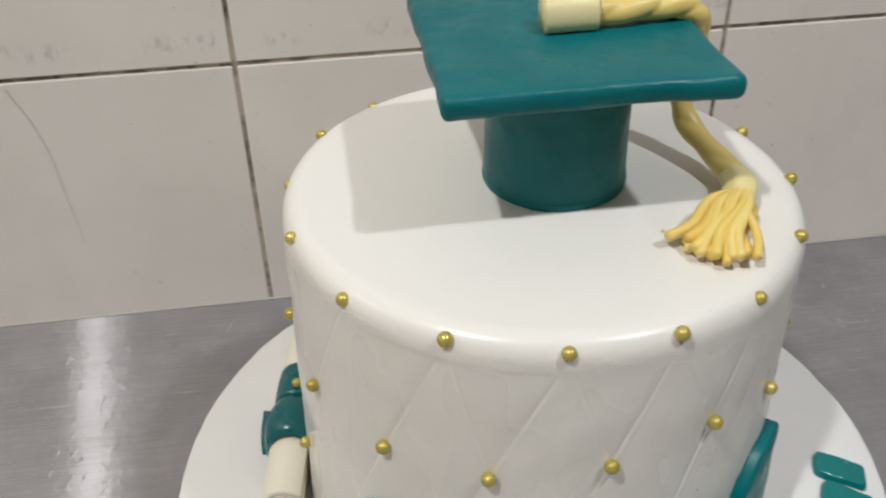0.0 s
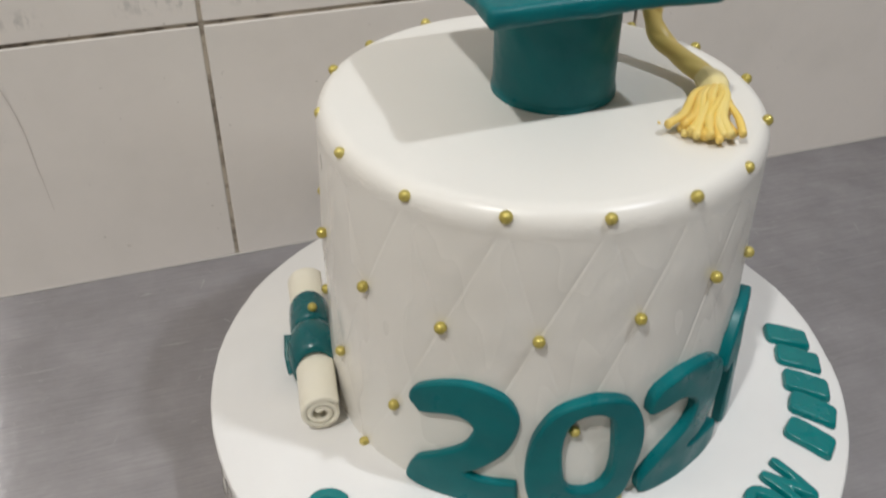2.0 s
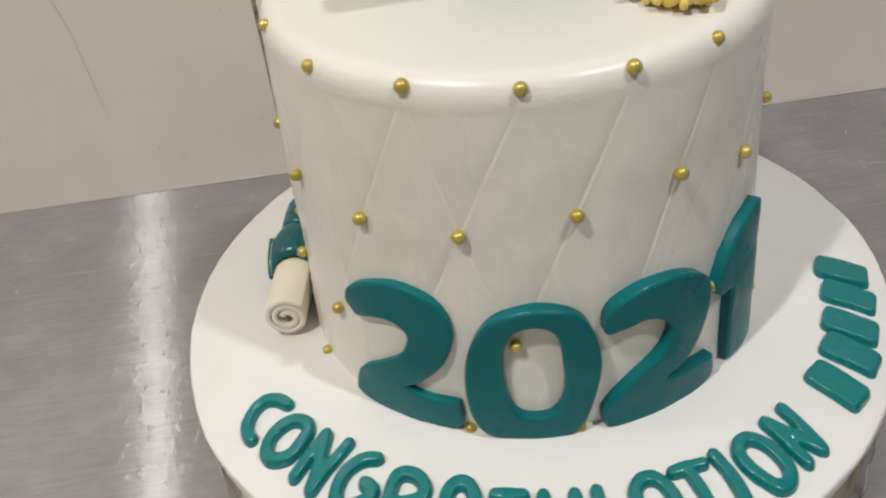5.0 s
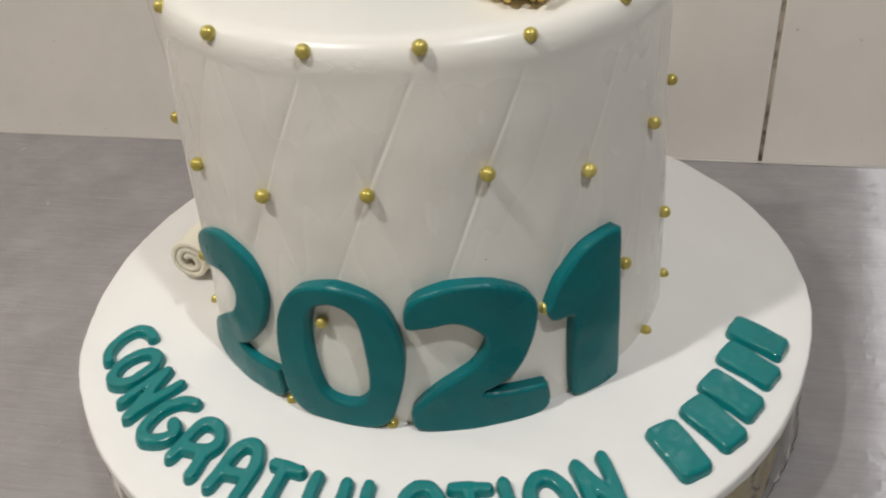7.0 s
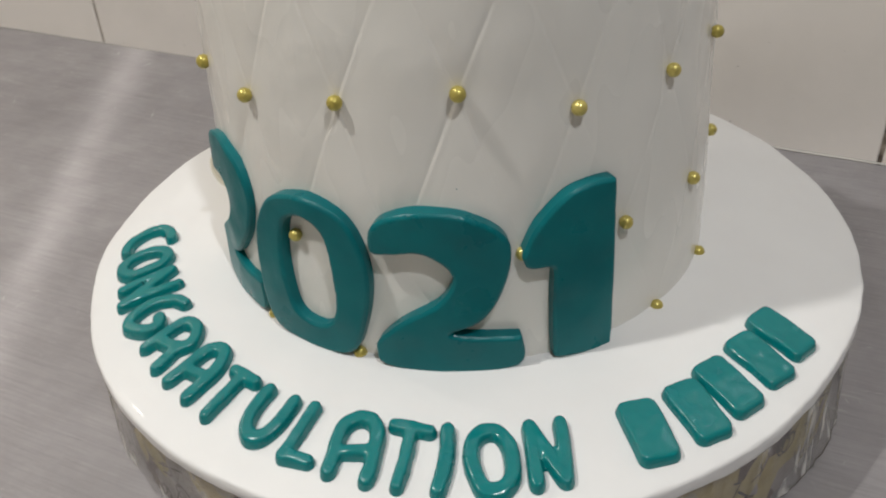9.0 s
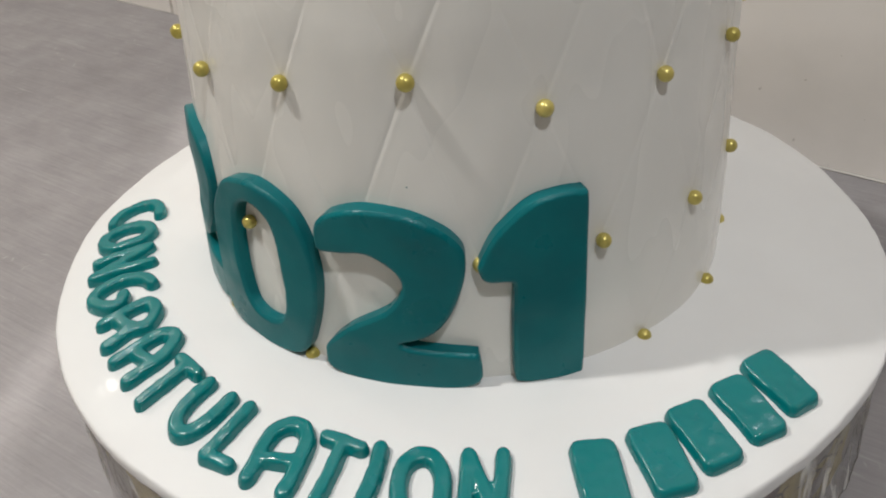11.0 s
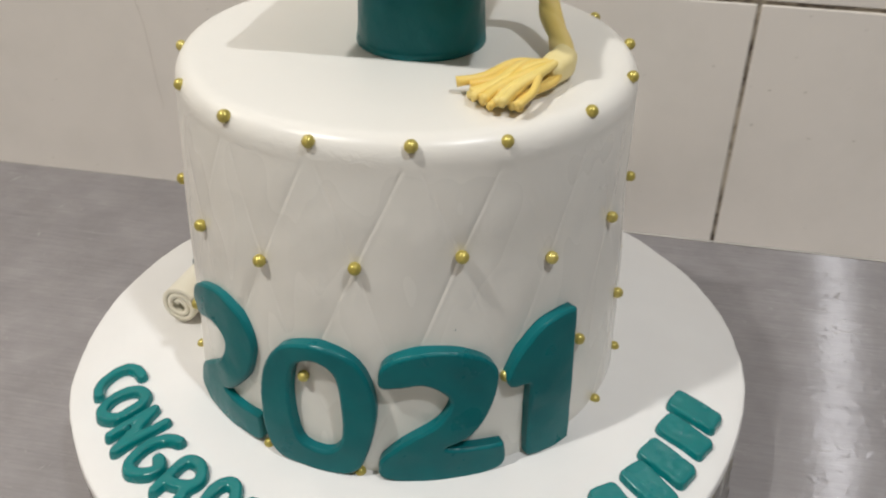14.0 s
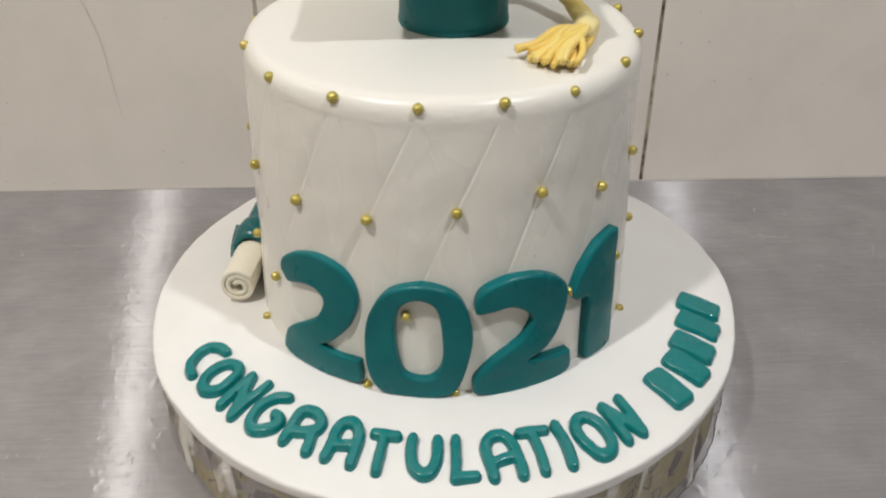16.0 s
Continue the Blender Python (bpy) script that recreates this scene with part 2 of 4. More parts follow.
def film_material():
    """Thin clear film: lets light through and glints on its folds, with glare painted in patches."""
    m = Nodes("clear_film", (1, 1, 1), 0.1)
    m.bump(m.noise(75.0, 4.0, 0.6, stretch=(1, 1, 0.6), distortion=0.4), 1.0, 0.008)
    clear = m.add("ShaderNodeBsdfTransparent")
    clear.inputs[0].default_value = (0.985, 0.98, 0.97, 1)
    shine = m.add("ShaderNodeBsdfAnisotropic")
    shine.inputs["Roughness"].default_value = 0.2
    m.link(m.last_bump, shine.inputs["Normal"])
    both = m.add("ShaderNodeMixShader")
    both.inputs[0].default_value = 0.26
    m.link(clear.outputs[0], both.inputs[1])
    m.link(shine.outputs[0], both.inputs[2])
    # whitish haze of crumpled places, painted in patches for the glare on folds
    haze = m.add("ShaderNodeBsdfDiffuse")
    haze.inputs[0].default_value = (0.86, 0.84, 0.80, 1)
    m.link(m.last_bump, haze.inputs["Normal"])
    glare_mask = m.soft(m.noise(62.0, 3.0, 0.55, stretch=(1, 1, 0.30), distortion=0.3), [(0.52, 0.04), (0.66, 0.75)])
    with_glare = m.add("ShaderNodeMixShader")
    m.link(glare_mask, with_glare.inputs[0])
    m.link(both.outputs[0], with_glare.inputs[1])
    m.link(haze.outputs[0], with_glare.inputs[2])
    m.link(with_glare.outputs[0], m.tree.nodes["Material Output"].inputs["Surface"])
    return m.mat


def paint_material(name, base, rough, scale=6.0):
    m = Nodes(name, base, rough)
    m.color(m.mix(m.ramp(m.noise(scale, 5.0), [(0.3, 0.0), (0.8, 1.0)]), base, tuple(c * 0.86 for c in base)))
    m.bump(m.noise(180.0), 0.2, 0.001)
    return m.mat


TASSEL, GOLD, STEEL, TILE, GROUT, WRAP, FILM = tassel_material(), gold_material(), steel_material(), tile_material(), grout_material(), wrap_material(), film_material()
# Tones of the unseen walls and ceiling, set for the light they bounce.
CREAM_BOUNCE = paint_material("cream_bounce", (0.66, 0.60, 0.51), 0.8)
GREY = paint_material("grey_bounce", (0.40, 0.40, 0.41), 0.8)
CEILING = paint_material("ceiling_bounce", (0.70, 0.69, 0.68), 0.9)
FLOOR = paint_material("floor_tile", (0.42, 0.39, 0.35), 0.4, 3.0)
BEAD = paint_material("old_sealant", (0.50, 0.47, 0.43), 0.45, 30.0)
INK = paint_material("brown_print", (0.06, 0.04, 0.03), 0.4, 60.0)
CRACK = paint_material("dark_crack", (0.40, 0.35, 0.30), 0.8, 120.0)


# ---- mesh helpers ----
def mesh_object(name, verts, faces, material, parent=None, label="", smooth=True):
    me = bpy.data.meshes.new(name)
    me.from_pydata([tuple(v) for v in verts], [], [tuple(f) for f in faces])
    me.materials.append(material)
    me.polygons.foreach_set("use_smooth", [smooth] * len(me.polygons))
    me.update()
    ob = new(name, me)
    if parent:
        ob.parent = parent
    return tagged(ob, label)


def even_normals(ob):
    """Shading normals weighted by the area of the faces."""
    me = ob.data
    p = np.array([v.co[:] for v in me.vertices])
    f = np.array([q.vertices[:] for q in me.polygons])
    n = np.cross(p[f[:, 2]] - p[f[:, 0]], p[f[:, 3]] - p[f[:, 1]])
    total = np.zeros_like(p)
    for k in range(4):
        np.add.at(total, f[:, k], n)
    total /= np.linalg.norm(total, axis=1, keepdims=True) + 1e-12
    me.normals_split_custom_set_from_vertices(total.tolist())
    return ob


def part(name, bm, material, parent, label="", smooth=False):
    me = bpy.data.meshes.new(name)
    bm.to_mesh(me)
    bm.free()
    me.materials.append(material)
    me.polygons.foreach_set("use_smooth", [smooth] * len(me.polygons))
    ob = new(name, me)
    ob.parent = parent
    return tagged(ob, label)


def thing(name, label, category, group="", at=(0, 0, 0), kind=""):
    ob = new(name)
    ob.location = at
    ob.empty_display_size = 0.02
    return tagged(ob, label, category, group, kind)


def box_mesh(size, centre=(0, 0, 0), bevel=0.0, segments=2):
    bm = bmesh.new()
    bmesh.ops.create_cube(bm, size=1.0, matrix=Matrix.Translation(centre) @ Matrix.Diagonal((*size, 1)))
    if bevel:
        bmesh.ops.bevel(bm, geom=bm.edges[:], offset=bevel, segments=segments, affect="EDGES", profile=0.5)
    return bm


def grid_faces(rows, cols, closed):
    """Quads of a rows x cols grid of vertices; closed joins the last column to the first."""
    r, c = np.meshgrid(np.arange(rows - 1), np.arange(cols if closed else cols - 1), indexing="ij")
    d = (c + 1) % cols
    return np.stack([r * cols + c, r * cols + d, (r + 1) * cols + d, (r + 1) * cols + c], -1).reshape(-1, 4)


def smooth_path(points, count):
    """Catmull-Rom curve through the points."""
    p = np.array([points[0], *points, points[-1]], float)
    out = []
    n = len(points) - 1
    for s in np.linspace(0, n - 1e-6, count):
        i, u = int(s), s - int(s)
        a, b, c, d = p[i], p[i + 1], p[i + 2], p[i + 3]
        out.append(0.5 * (2 * b + (c - a) * u + (2 * a - 5 * b + 4 * c - d) * u * u + (3 * b - 3 * c + d - a) * u ** 3))
    return np.array(out)


def sweep(path, radius, sides=12):
    """Vertices and faces of a tube; radius(s, angle) gives its radius in metres."""
    path = np.array(path)
    n = len(path)
    verts = []
    up = Vector((0.1, 0.2, 1.0))
    for i in range(n):
        t = Vector(path[min(i + 1, n - 1)] - path[max(i - 1, 0)]).normalized()
        side = t.cross(up).normalized()
        up = side.cross(t).normalized()
        for k in range(sides):
            a = 2 * math.pi * k / sides
            r = radius(i / (n - 1), a)
            verts.append(Vector(path[i]) + side * (r * math.cos(a)) + up * (r * math.sin(a)))
    faces = [tuple(f) for f in grid_faces(n, sides, True)]
    verts += [Vector(path[0]), Vector(path[-1])]
    for k in range(sides):
        faces.append((k, n * sides, (k + 1) % sides))
        faces.append(((n - 1) * sides + (k + 1) % sides, n * sides + 1, (n - 1) * sides + k))
    return verts, faces


def cake_radius(z, az=0.0):
    """Radius of the cake's side at height z over its foot; it is pressed in a little where the scroll lies."""
    dent = 0.0018 * np.exp(-(((az + 10) % 360 - 180) / 26.0) ** 2) * np.clip((0.075 - z) / 0.03, 0, 1)
    return np.interp(z, [-0.01, 0.0, 0.045, 0.095, 0.146], [0.1023, 0.102, 0.1005, 0.0985, 0.0966]) - dent


def board_height(r):
    """Height of the board's icing over the foot of the cake; it sags to the rim."""
    return np.interp(r, [0.0, 0.105, 0.120, 0.132, 0.145, 0.156, 0.163], [-0.0007, -0.0008, -0.0018, -0.0030, -0.0050, -0.0074, -0.0092])


def smoothed_rim():
    """How far the hand-cut rim of the board's icing stands out from a true circle, in metres, for each half degree."""
    deg = [0, 12, 40, 90, 140, 174, 186, 195, 205, 222, 234, 258, 290, 322, 345, 360]
    out = np.interp(np.arange(720) / 2, deg, [-0.9, 0.0, 0.4, 0.2, -0.6, -2.5, -2.3, -2.0, -0.5, -0.8, 0.9, 0.2, -1.0, -2.8, -3.2, -0.9])
    for _ in range(3):
        out = np.convolve(np.r_[out[-10:], out, out[:10]], np.ones(21) / 21, "valid")
    return 0.001 * out


RIM = smoothed_rim()


def rim_shift(a):
    return float(RIM[round(math.degrees(a) * 2) % 720])


# ---- room: unseen walls and ceiling added round the table to bounce light ----
def unseen_wall(name, size, centre, label, material=None):
    ob = part(name, box_mesh(size, centre), material or CREAM_BOUNCE, None)
    return tagged(ob, label, "wall", kind="structure")


X0, X1, Y0, Z0, Z1 = -1.7, 2.6, -2.3, -0.88, 2.02
unseen_wall("unseen_wall_west", (0.1, 2.65, 2.9), (X0 - 0.05, -1.0, 0.57), "unseen cream wall added to bounce warm light")
# The added east wall stands farther off and grey to cut fill.
unseen_wall("unseen_wall_east", (0.1, 2.65, 2.9), (X1 + 0.05, -1.0, 0.57), "unseen dull grey wall added to weaken light from the right", GREY)
unseen_wall("unseen_wall_south", (4.3, 0.1, 2.9), (0.45, Y0 - 0.05, 0.57), "unseen cream wall added to bounce warm light")
tagged(part("floor", box_mesh((4.5, 2.9, 0.1), (0.45, -1.0, Z0 - 0.05)), FLOOR, None), "worn beige tiled kitchen floor", "floor", kind="structure")
tagged(part("ceiling", box_mesh((4.5, 2.9, 0.1), (0.45, -1.0, Z1 + 0.05)), CEILING, None), "unseen white ceiling added to bounce light", "ceiling", kind="structure")


def steel_table():
    t = thing("steel_table", "brushed stainless steel kitchen worktable with fine scratches", "table", at=(0, -0.11, Z0))
    h = -Z0
    part("tabletop", box_mesh((2.4, 0.6518, 0.035), (0, 0, h - 0.0175), 0.0012), STEEL, t)
    part("undershelf", box_mesh((2.3, 0.55, 0.02), (0, 0, 0.2), 0.003), STEEL, t)
    for x in (-1.13, 1.13):
        for y in (-0.27, 0.27):
            bm = bmesh.new()
            bmesh.ops.create_cone(bm, cap_ends=True, segments=24, radius1=0.02, radius2=0.02, depth=h - 0.035, matrix=Matrix.Translation((x, y, (h - 0.035) / 2)))
            part("leg", bm, STEEL, t, smooth=True)
    return t


steel_table()

# ---- cake board ----
def cake_board():
    t = thing("cake_board", "round white-iced cake drum wrapped in printed paper and film", "cake board", at=(0.0018, -0.0006, 0))
    profile = [(r, board_height(r)) for r in np.linspace(0.09, 0.160, 30)]
    profile += [(0.1635, -0.0092), (0.1655, -0.0098), (0.1667, -0.0102), (0.1673, -0.0105), (0.1677, -0.0110), (0.1679, -0.0117), (0.16795, -0.0131), (0.1679, -0.0151), (0.1677, -0.0165), (0.1674, -0.0170), (0.1666, -0.0172), (0.1640, -0.0172), (0.15, -0.0172)]
    cols = 480
    rim = [rim_shift(2 * math.pi * k / cols) for k in range(cols)]
    verts = []
    for j, (r, z) in enumerate(profile):
        for k in range(cols):
            a = 2 * math.pi * k / cols
            v = Vector((math.cos(a), math.sin(a), z * 30))
            edge = max(0.0, (r - 0.145) / 0.02)
            wob = min(1.0, edge) * rim[k] + 0.0005 * edge * noise.noise(v * 3) + 0.00030 * edge * noise.noise(v * 19) + 0.00018 * edge * noise.noise(v * 47)
            low = max(0.0, (-z - 0.0146) / 0.0025)
            dz = 0.0006 * noise.noise(Vector((r * 40 * math.cos(a), r * 40 * math.sin(a), 3))) + 0.0004 * edge * noise.noise(v * 4 + Vector((5, 0, 0))) + 0.0016 * low * noise.noise(v * 9 + Vector((0, 4, 0)))
            verts.append(((r + wob) * math.cos(a), (r + wob) * math.sin(a), BASE + z + dz))
    even_normals(mesh_object("icing", verts, [f[::-1] for f in grid_faces(len(profile), cols, True).tolist()], BOARD_WHITE, t, "smooth white icing cut to a crisp uneven rim"))
    rows = 26
    verts = []
    for j in range(rows):
        z = 0.0005 + (BASE - 0.0150) * j / (rows - 1)
        for k in range(720):
            a = 2 * math.pi * k / 720
            v = Vector((math.cos(a) * 9, math.sin(a) * 9, z * 12))
            r = 0.1640 + 0.9 * rim_shift(a) + 0.0006 * noise.noise(v * 1.2) - 0.0003 * noise.noise(v * 4 + Vector((0, 9, 0)))
            verts.append((r * math.cos(a), r * math.sin(a), z))
    mesh_object("wrapped_side", verts, grid_faces(rows, 720, True).tolist(), WRAP, t, "printed mustard, grey and plum paper")

    def film_radius(a, z):
        """Clear film: puckered in slanting folds, standing off a little towards the table."""
        v = Vector((math.cos(a) * 7, math.sin(a) * 7, z * 9))
        low = (1 - z / BASE) ** 1.5
        ridge = 1 - abs(noise.noise(v * 1.5 + Vector((z * 25, 0, 0)))) * 2
        fine = 1 - abs(noise.noise(v * 3.7 + Vector((0, z * 40, 3)))) * 2
        high = max(0.0, 1 - (BASE - 0.016 - z) / 0.012)
        return 0.1650 + 0.9 * rim_shift(a) + (1 - high) * (0.0011 * ridge + 0.0007 * fine) + 0.0040 * low * max(0.0, noise.noise(v * 0.45) + 0.35)

    verts = []
    for j in range(20):
        z = 0.0006 + (BASE - 0.0145) * j / 19
        for k in range(900):
            a = 2 * math.pi * k / 900
            r = film_radius(a, z)
            verts.append((r * math.cos(a), r * math.sin(a), z))
    mesh_object("film", verts, grid_faces(20, 900, True).tolist(), FILM, t, "wrinkled clear film round the board")
    path = [(film_radius(a, 0.0009) * math.cos(a), film_radius(a, 0.0009) * math.sin(a), 0.0009) for a in np.linspace(radians(-72), radians(8), 120)]
    v, f = sweep(path, lambda s, a: 0.00018, 6)
    mesh_object("film_edge", v, f, INK, t, "dark lower edge of the film")
    # sparse printed strokes: rings, angles and short lines
    rng = random.Random(5)
    verts, faces = [], []
    ring = [(math.cos(b), math.sin(b)) for b in np.linspace(0, 2 * math.pi, 13)]
    shapes = [[ring], [[(-1, 1), (0, -1), (1, 1)]], [[(-0.6, 1), (-0.6, -1), (0.8, -1)]], [[(-1, 0), (1, 0)]], [[(-1, 0.4), (1, 0.4)], [(-1, -0.6), (0.4, -0.6)]]]
    for k in range(230):
        a, z = rng.uniform(0, 2 * math.pi), rng.uniform(0.006, BASE - 0.021)
        size, pen, tilt = rng.uniform(0.0026, 0.0045), rng.uniform(0.00035, 0.0006), rng.choice((0.4, -0.5, 1.2, 1.9, 2.7))
        for line in rng.choice(shapes):
            for (x0, y0), (x1, y1) in zip(line, line[1:]):
                d = math.hypot(x1 - x0, y1 - y0)
                ox, oy = -(y1 - y0) / d * pen, (x1 - x0) / d * pen
                n = len(verts)
                for u, w in ((x0 * size - ox, y0 * size - oy), (x1 * size - ox, y1 * size - oy), (x1 * size + ox, y1 * size + oy), (x0 * size + ox, y0 * size + oy)):
                    u, w = u * math.cos(tilt) - w * math.sin(tilt), u * math.sin(tilt) + w * math.cos(tilt)
                    b = a + u / 0.1655
                    r = 0.1649 + 0.9 * rim_shift(b)
                    verts.append((r * math.cos(b), r * math.sin(b), z + w))
                faces.append((n, n + 1, n + 2, n + 3))
    tagged(mesh_object("print", verts, faces, INK, t, "sparse dark brown printed strokes", False), kind="stuff")
    return t


cake_board()

# ---- cake ----
A_AZ = [-213.3, -191.7, -168.5, -144.3, -120.2, -97.6, -76.1, -55.7, -32.3, -8.7, 15.3, 38, 60, 82, 104, 126]
A_Z = [0.1475, 0.1442, 0.1458, 0.1447, 0.1463, 0.146, 0.1471, 0.1459, 0.1477, 0.1478, 0.1467, 0.146, 0.147, 0.146, 0.147, 0.146]
B_AZ = [-202.4, -183.0, -157.2, -133.8, -111.2, -88.1, -65.5, -43.6, -20.6, 2.5, 26, 49, 71, 93, 115, 136.4]
B_Z = [0.093, 0.092, 0.0924, 0.0912, 0.0924, 0.0988, 0.1035, 0.0939, 0.0951, 0.094, 0.093, 0.095, 0.093, 0.094, 0.093, 0.094]
C_AZ = [a - 2.5 for a in A_AZ]
C_AZ[2:4] = -170.9, -146.8
C_AZ[5], C_AZ[7:11] = -101.2, (-54.5, -32.2, -8.6, 13.9)
C_Z = [0.0445] * 16
C_Z[2], C_Z[3], C_Z[5], C_Z[8] = 0.0389, 0.0377, 0.0441, 0.0456
D_AZ = [a - 0.2 for a in B_AZ]
D_AZ[2], D_AZ[4], D_AZ[8], D_AZ[9] = -158.4, -112.4, -21.2, 2.0
TOP = 0.151


def quilt_segments():
    """Pressed lines from stud to stud: (az0, z0, az1, z1, depth)."""
    rng = random.Random(11)
    out = []
    for k in range(16):
        prev, nxt = (k - 1) % 16, (k + 1) % 16
        down, up = (-360 if k == 0 else 0), (360 if k == 15 else 0)
        out.append((A_AZ[k], A_Z[k] - 0.002, B_AZ[prev] + down, B_Z[prev], rng.uniform(0.5, 0.75)))
        out.append((A_AZ[k], A_Z[k] - 0.002, B_AZ[k], B_Z[k], rng.uniform(0.30, 0.5)))
        out.append((B_AZ[k], B_Z[k], C_AZ[k], C_Z[k], rng.uniform(0.5, 0.75)))
        out.append((B_AZ[k], B_Z[k], C_AZ[nxt] + up, C_Z[nxt], rng.uniform(0.25, 0.45)))
        out.append((C_AZ[k], C_Z[k], D_AZ[prev] + down, 0.0, rng.uniform(0.2, 0.5)))
        out.append((C_AZ[k], C_Z[k], D_AZ[k], 0.0, rng.uniform(0.1, 0.3)))
    return out


def cake_body(parent):
    cols, rows = 1600, 300
    az = np.linspace(-math.pi, math.pi, cols, endpoint=False)
    z = np.linspace(-0.003, 0.1375, rows)
    U, V = np.meshgrid(np.degrees(az), z)
    groove = np.zeros_like(U)
    lip = np.zeros_like(U)
    puff = np.ones_like(U)
    for a0, z0, a1, z1, depth in quilt_segments():
        mm = 0.1 * math.pi / 180
        x = ((U - a0 + 180) % 360 - 180) * mm
        y = V - z0
        bx, by = (a1 - a0) * mm, z1 - z0
        t = np.clip((x * bx + y * by) / (bx * bx + by * by), 0, 1)
        d = np.hypot(x - t * bx, y - t * by)
        lower = np.sign((x * by - y * bx) * bx)
        fade = depth * (0.75 + 0.25 * np.cos(t * 9 + a0))
        groove = np.maximum(groove, fade * np.exp(-(d / 0.00065) ** 2))
        puff *= 1 - 0.8 * min(1, depth * 1.5) * np.exp(-(d / 0.0060) ** 2)
        lip += fade * lower * (d / 0.0012) * np.exp(-(d / 0.0012) ** 2)
    dents = np.array([[noise.noise(Vector((math.cos(a) * 2.2, math.sin(a) * 2.2, zz * 16))) + 0.35 * noise.noise(Vector((math.cos(a) * 7, math.sin(a) * 7, zz * 60))) for a in az[::5]] for zz in z[::2]])
    dents = np.repeat(np.repeat(dents, 5, 1), 2, 0)[:rows, :cols]
    k = np.ones(9) / 9
    for _ in range(4):
        dents = np.apply_along_axis(lambda v: np.convolve(np.r_[v[-4:], v, v[:4]], k, "valid"), 1, dents)
        dents = np.apply_along_axis(lambda v: np.convolve(np.r_[[v[0]] * 2, v, [v[-1]] * 2], np.ones(5) / 5, "valid"), 0, dents)
    fadetop = np.clip((0.1375 - V) / 0.02, 0, 1)
    bulge = lambda a, h: 0.0015 * np.maximum(0, np.cos(2 * (a - radians(150)))) * np.clip((h - 0.10) / 0.04, 0, 1)
    R = cake_radius(V, U) + bulge(np.radians(U), V) - 0.00035 * groove * np.clip((0.1400 - V) / 0.004, 0, 1) + 0.00034 * lip * fadetop + 0.0007 * dents * fadetop + 0.0006 * puff * fadetop
    verts = np.stack([R * np.cos(np.radians(U)), R * np.sin(np.radians(U)), V + BASE], -1).reshape(-1, 3)
    # shoulder and top, slightly domed
    edge = float(cake_radius(0.1375))
    rings = [(edge - 0.0113 * (1 - max(math.cos(b), 0) ** 0.66), 0.1375 + 0.0120 * math.sin(b) ** 0.80) for b in np.linspace(0.06, math.pi / 2, 20)]
    rings += [(r, 0.1495 + (TOP - 0.1495) * (1 - (r / 0.0855) ** 2)) for r in np.linspace(0.083, 0.004, 24)]
    extra = []
    for r, h in rings:
        wob = np.array([0.0002 * noise.noise(Vector((r * 30 * math.cos(a), r * 30 * math.sin(a), h * 20))) for a in az])
        q = r + wob + bulge(az, h) * (r / 0.09)
        extra.append(np.stack([q * np.cos(az), q * np.sin(az), h + wob + BASE], -1))
    verts = np.concatenate([verts, np.concatenate(extra)], 0)
    faces = grid_faces(rows + len(rings), cols, True).tolist()
    faces.append(list(range((rows + len(rings) - 1) * cols, (rows + len(rings)) * cols)))
    return mesh_object("body", verts.tolist(), faces, QUILTED, parent, "white sugar-paste body pressed with a diamond quilt")


def dragee_mesh():
    bm = bmesh.new()
    bmesh.ops.create_icosphere(bm, subdivisions=3, radius=0.00252)
    me = bpy.data.meshes.new("gold_stud")
    bm.to_mesh(me)
    bm.free()
    me.materials.append(GOLD)
    me.polygons.foreach_set("use_smooth", [True] * len(me.polygons))
    return me


DRAGEE = dragee_mesh()
STUD_RNG = random.Random(3)


def stud(place, parent):
    ob = new("gold_stud", DRAGEE)
    ob.parent = parent
    ob.location = place
    s = STUD_RNG.uniform(0.95, 1.06)
    ob.scale = (s, s, s)
    ob.rotation_euler = (STUD_RNG.random() * 6, STUD_RNG.random() * 6, 0)
    return ob


def cake():
    t = thing("cake", "tall round white cake quilted in diamonds with gold studs", "cake")
    cake_body(t)
    rows = [(A_AZ, A_Z, 0.0960, ()), (B_AZ, B_Z, None, ()), (C_AZ, C_Z, None, (4, 6)), (D_AZ, [-0.0008] * 16, None, (3, 6, 7))]
    for azs, zs, r, skip in rows:
        for k, (a, z) in enumerate(zip(azs, zs)):
            if k in skip:
                continue
            q = r or float(cake_radius(z, a)) + 0.0016
            b = radians(a)
            stud((q * math.cos(b), q * math.sin(b), BASE + z), t)
    for a, z, size, mat, label in ((-66.5, 0.0705, 0.0004, TEAL, "tiny teal crumb"), (-65.6, 0.0690, 0.0003, TEAL, "tiny teal crumb")):
        bm = bmesh.new()
        bmesh.ops.create_icosphere(bm, subdivisions=1, radius=size)
        r, b = float(cake_radius(z)) + 0.0002, radians(a)
        bmesh.ops.translate(bm, vec=(r * math.cos(b), r * math.sin(b), BASE + z), verts=bm.verts[:])
        part("crumb", bm, mat, t, label)
    bm = bmesh.new()
    bmesh.ops.create_icosphere(bm, subdivisions=1, radius=0.0007)
    bmesh.ops.translate(bm, vec=(0.0335, -0.0445, BASE + TOP), verts=bm.verts[:])
    part("crumb", bm, YELLOW, t, "tiny yellow crumb")
    return t


cake()


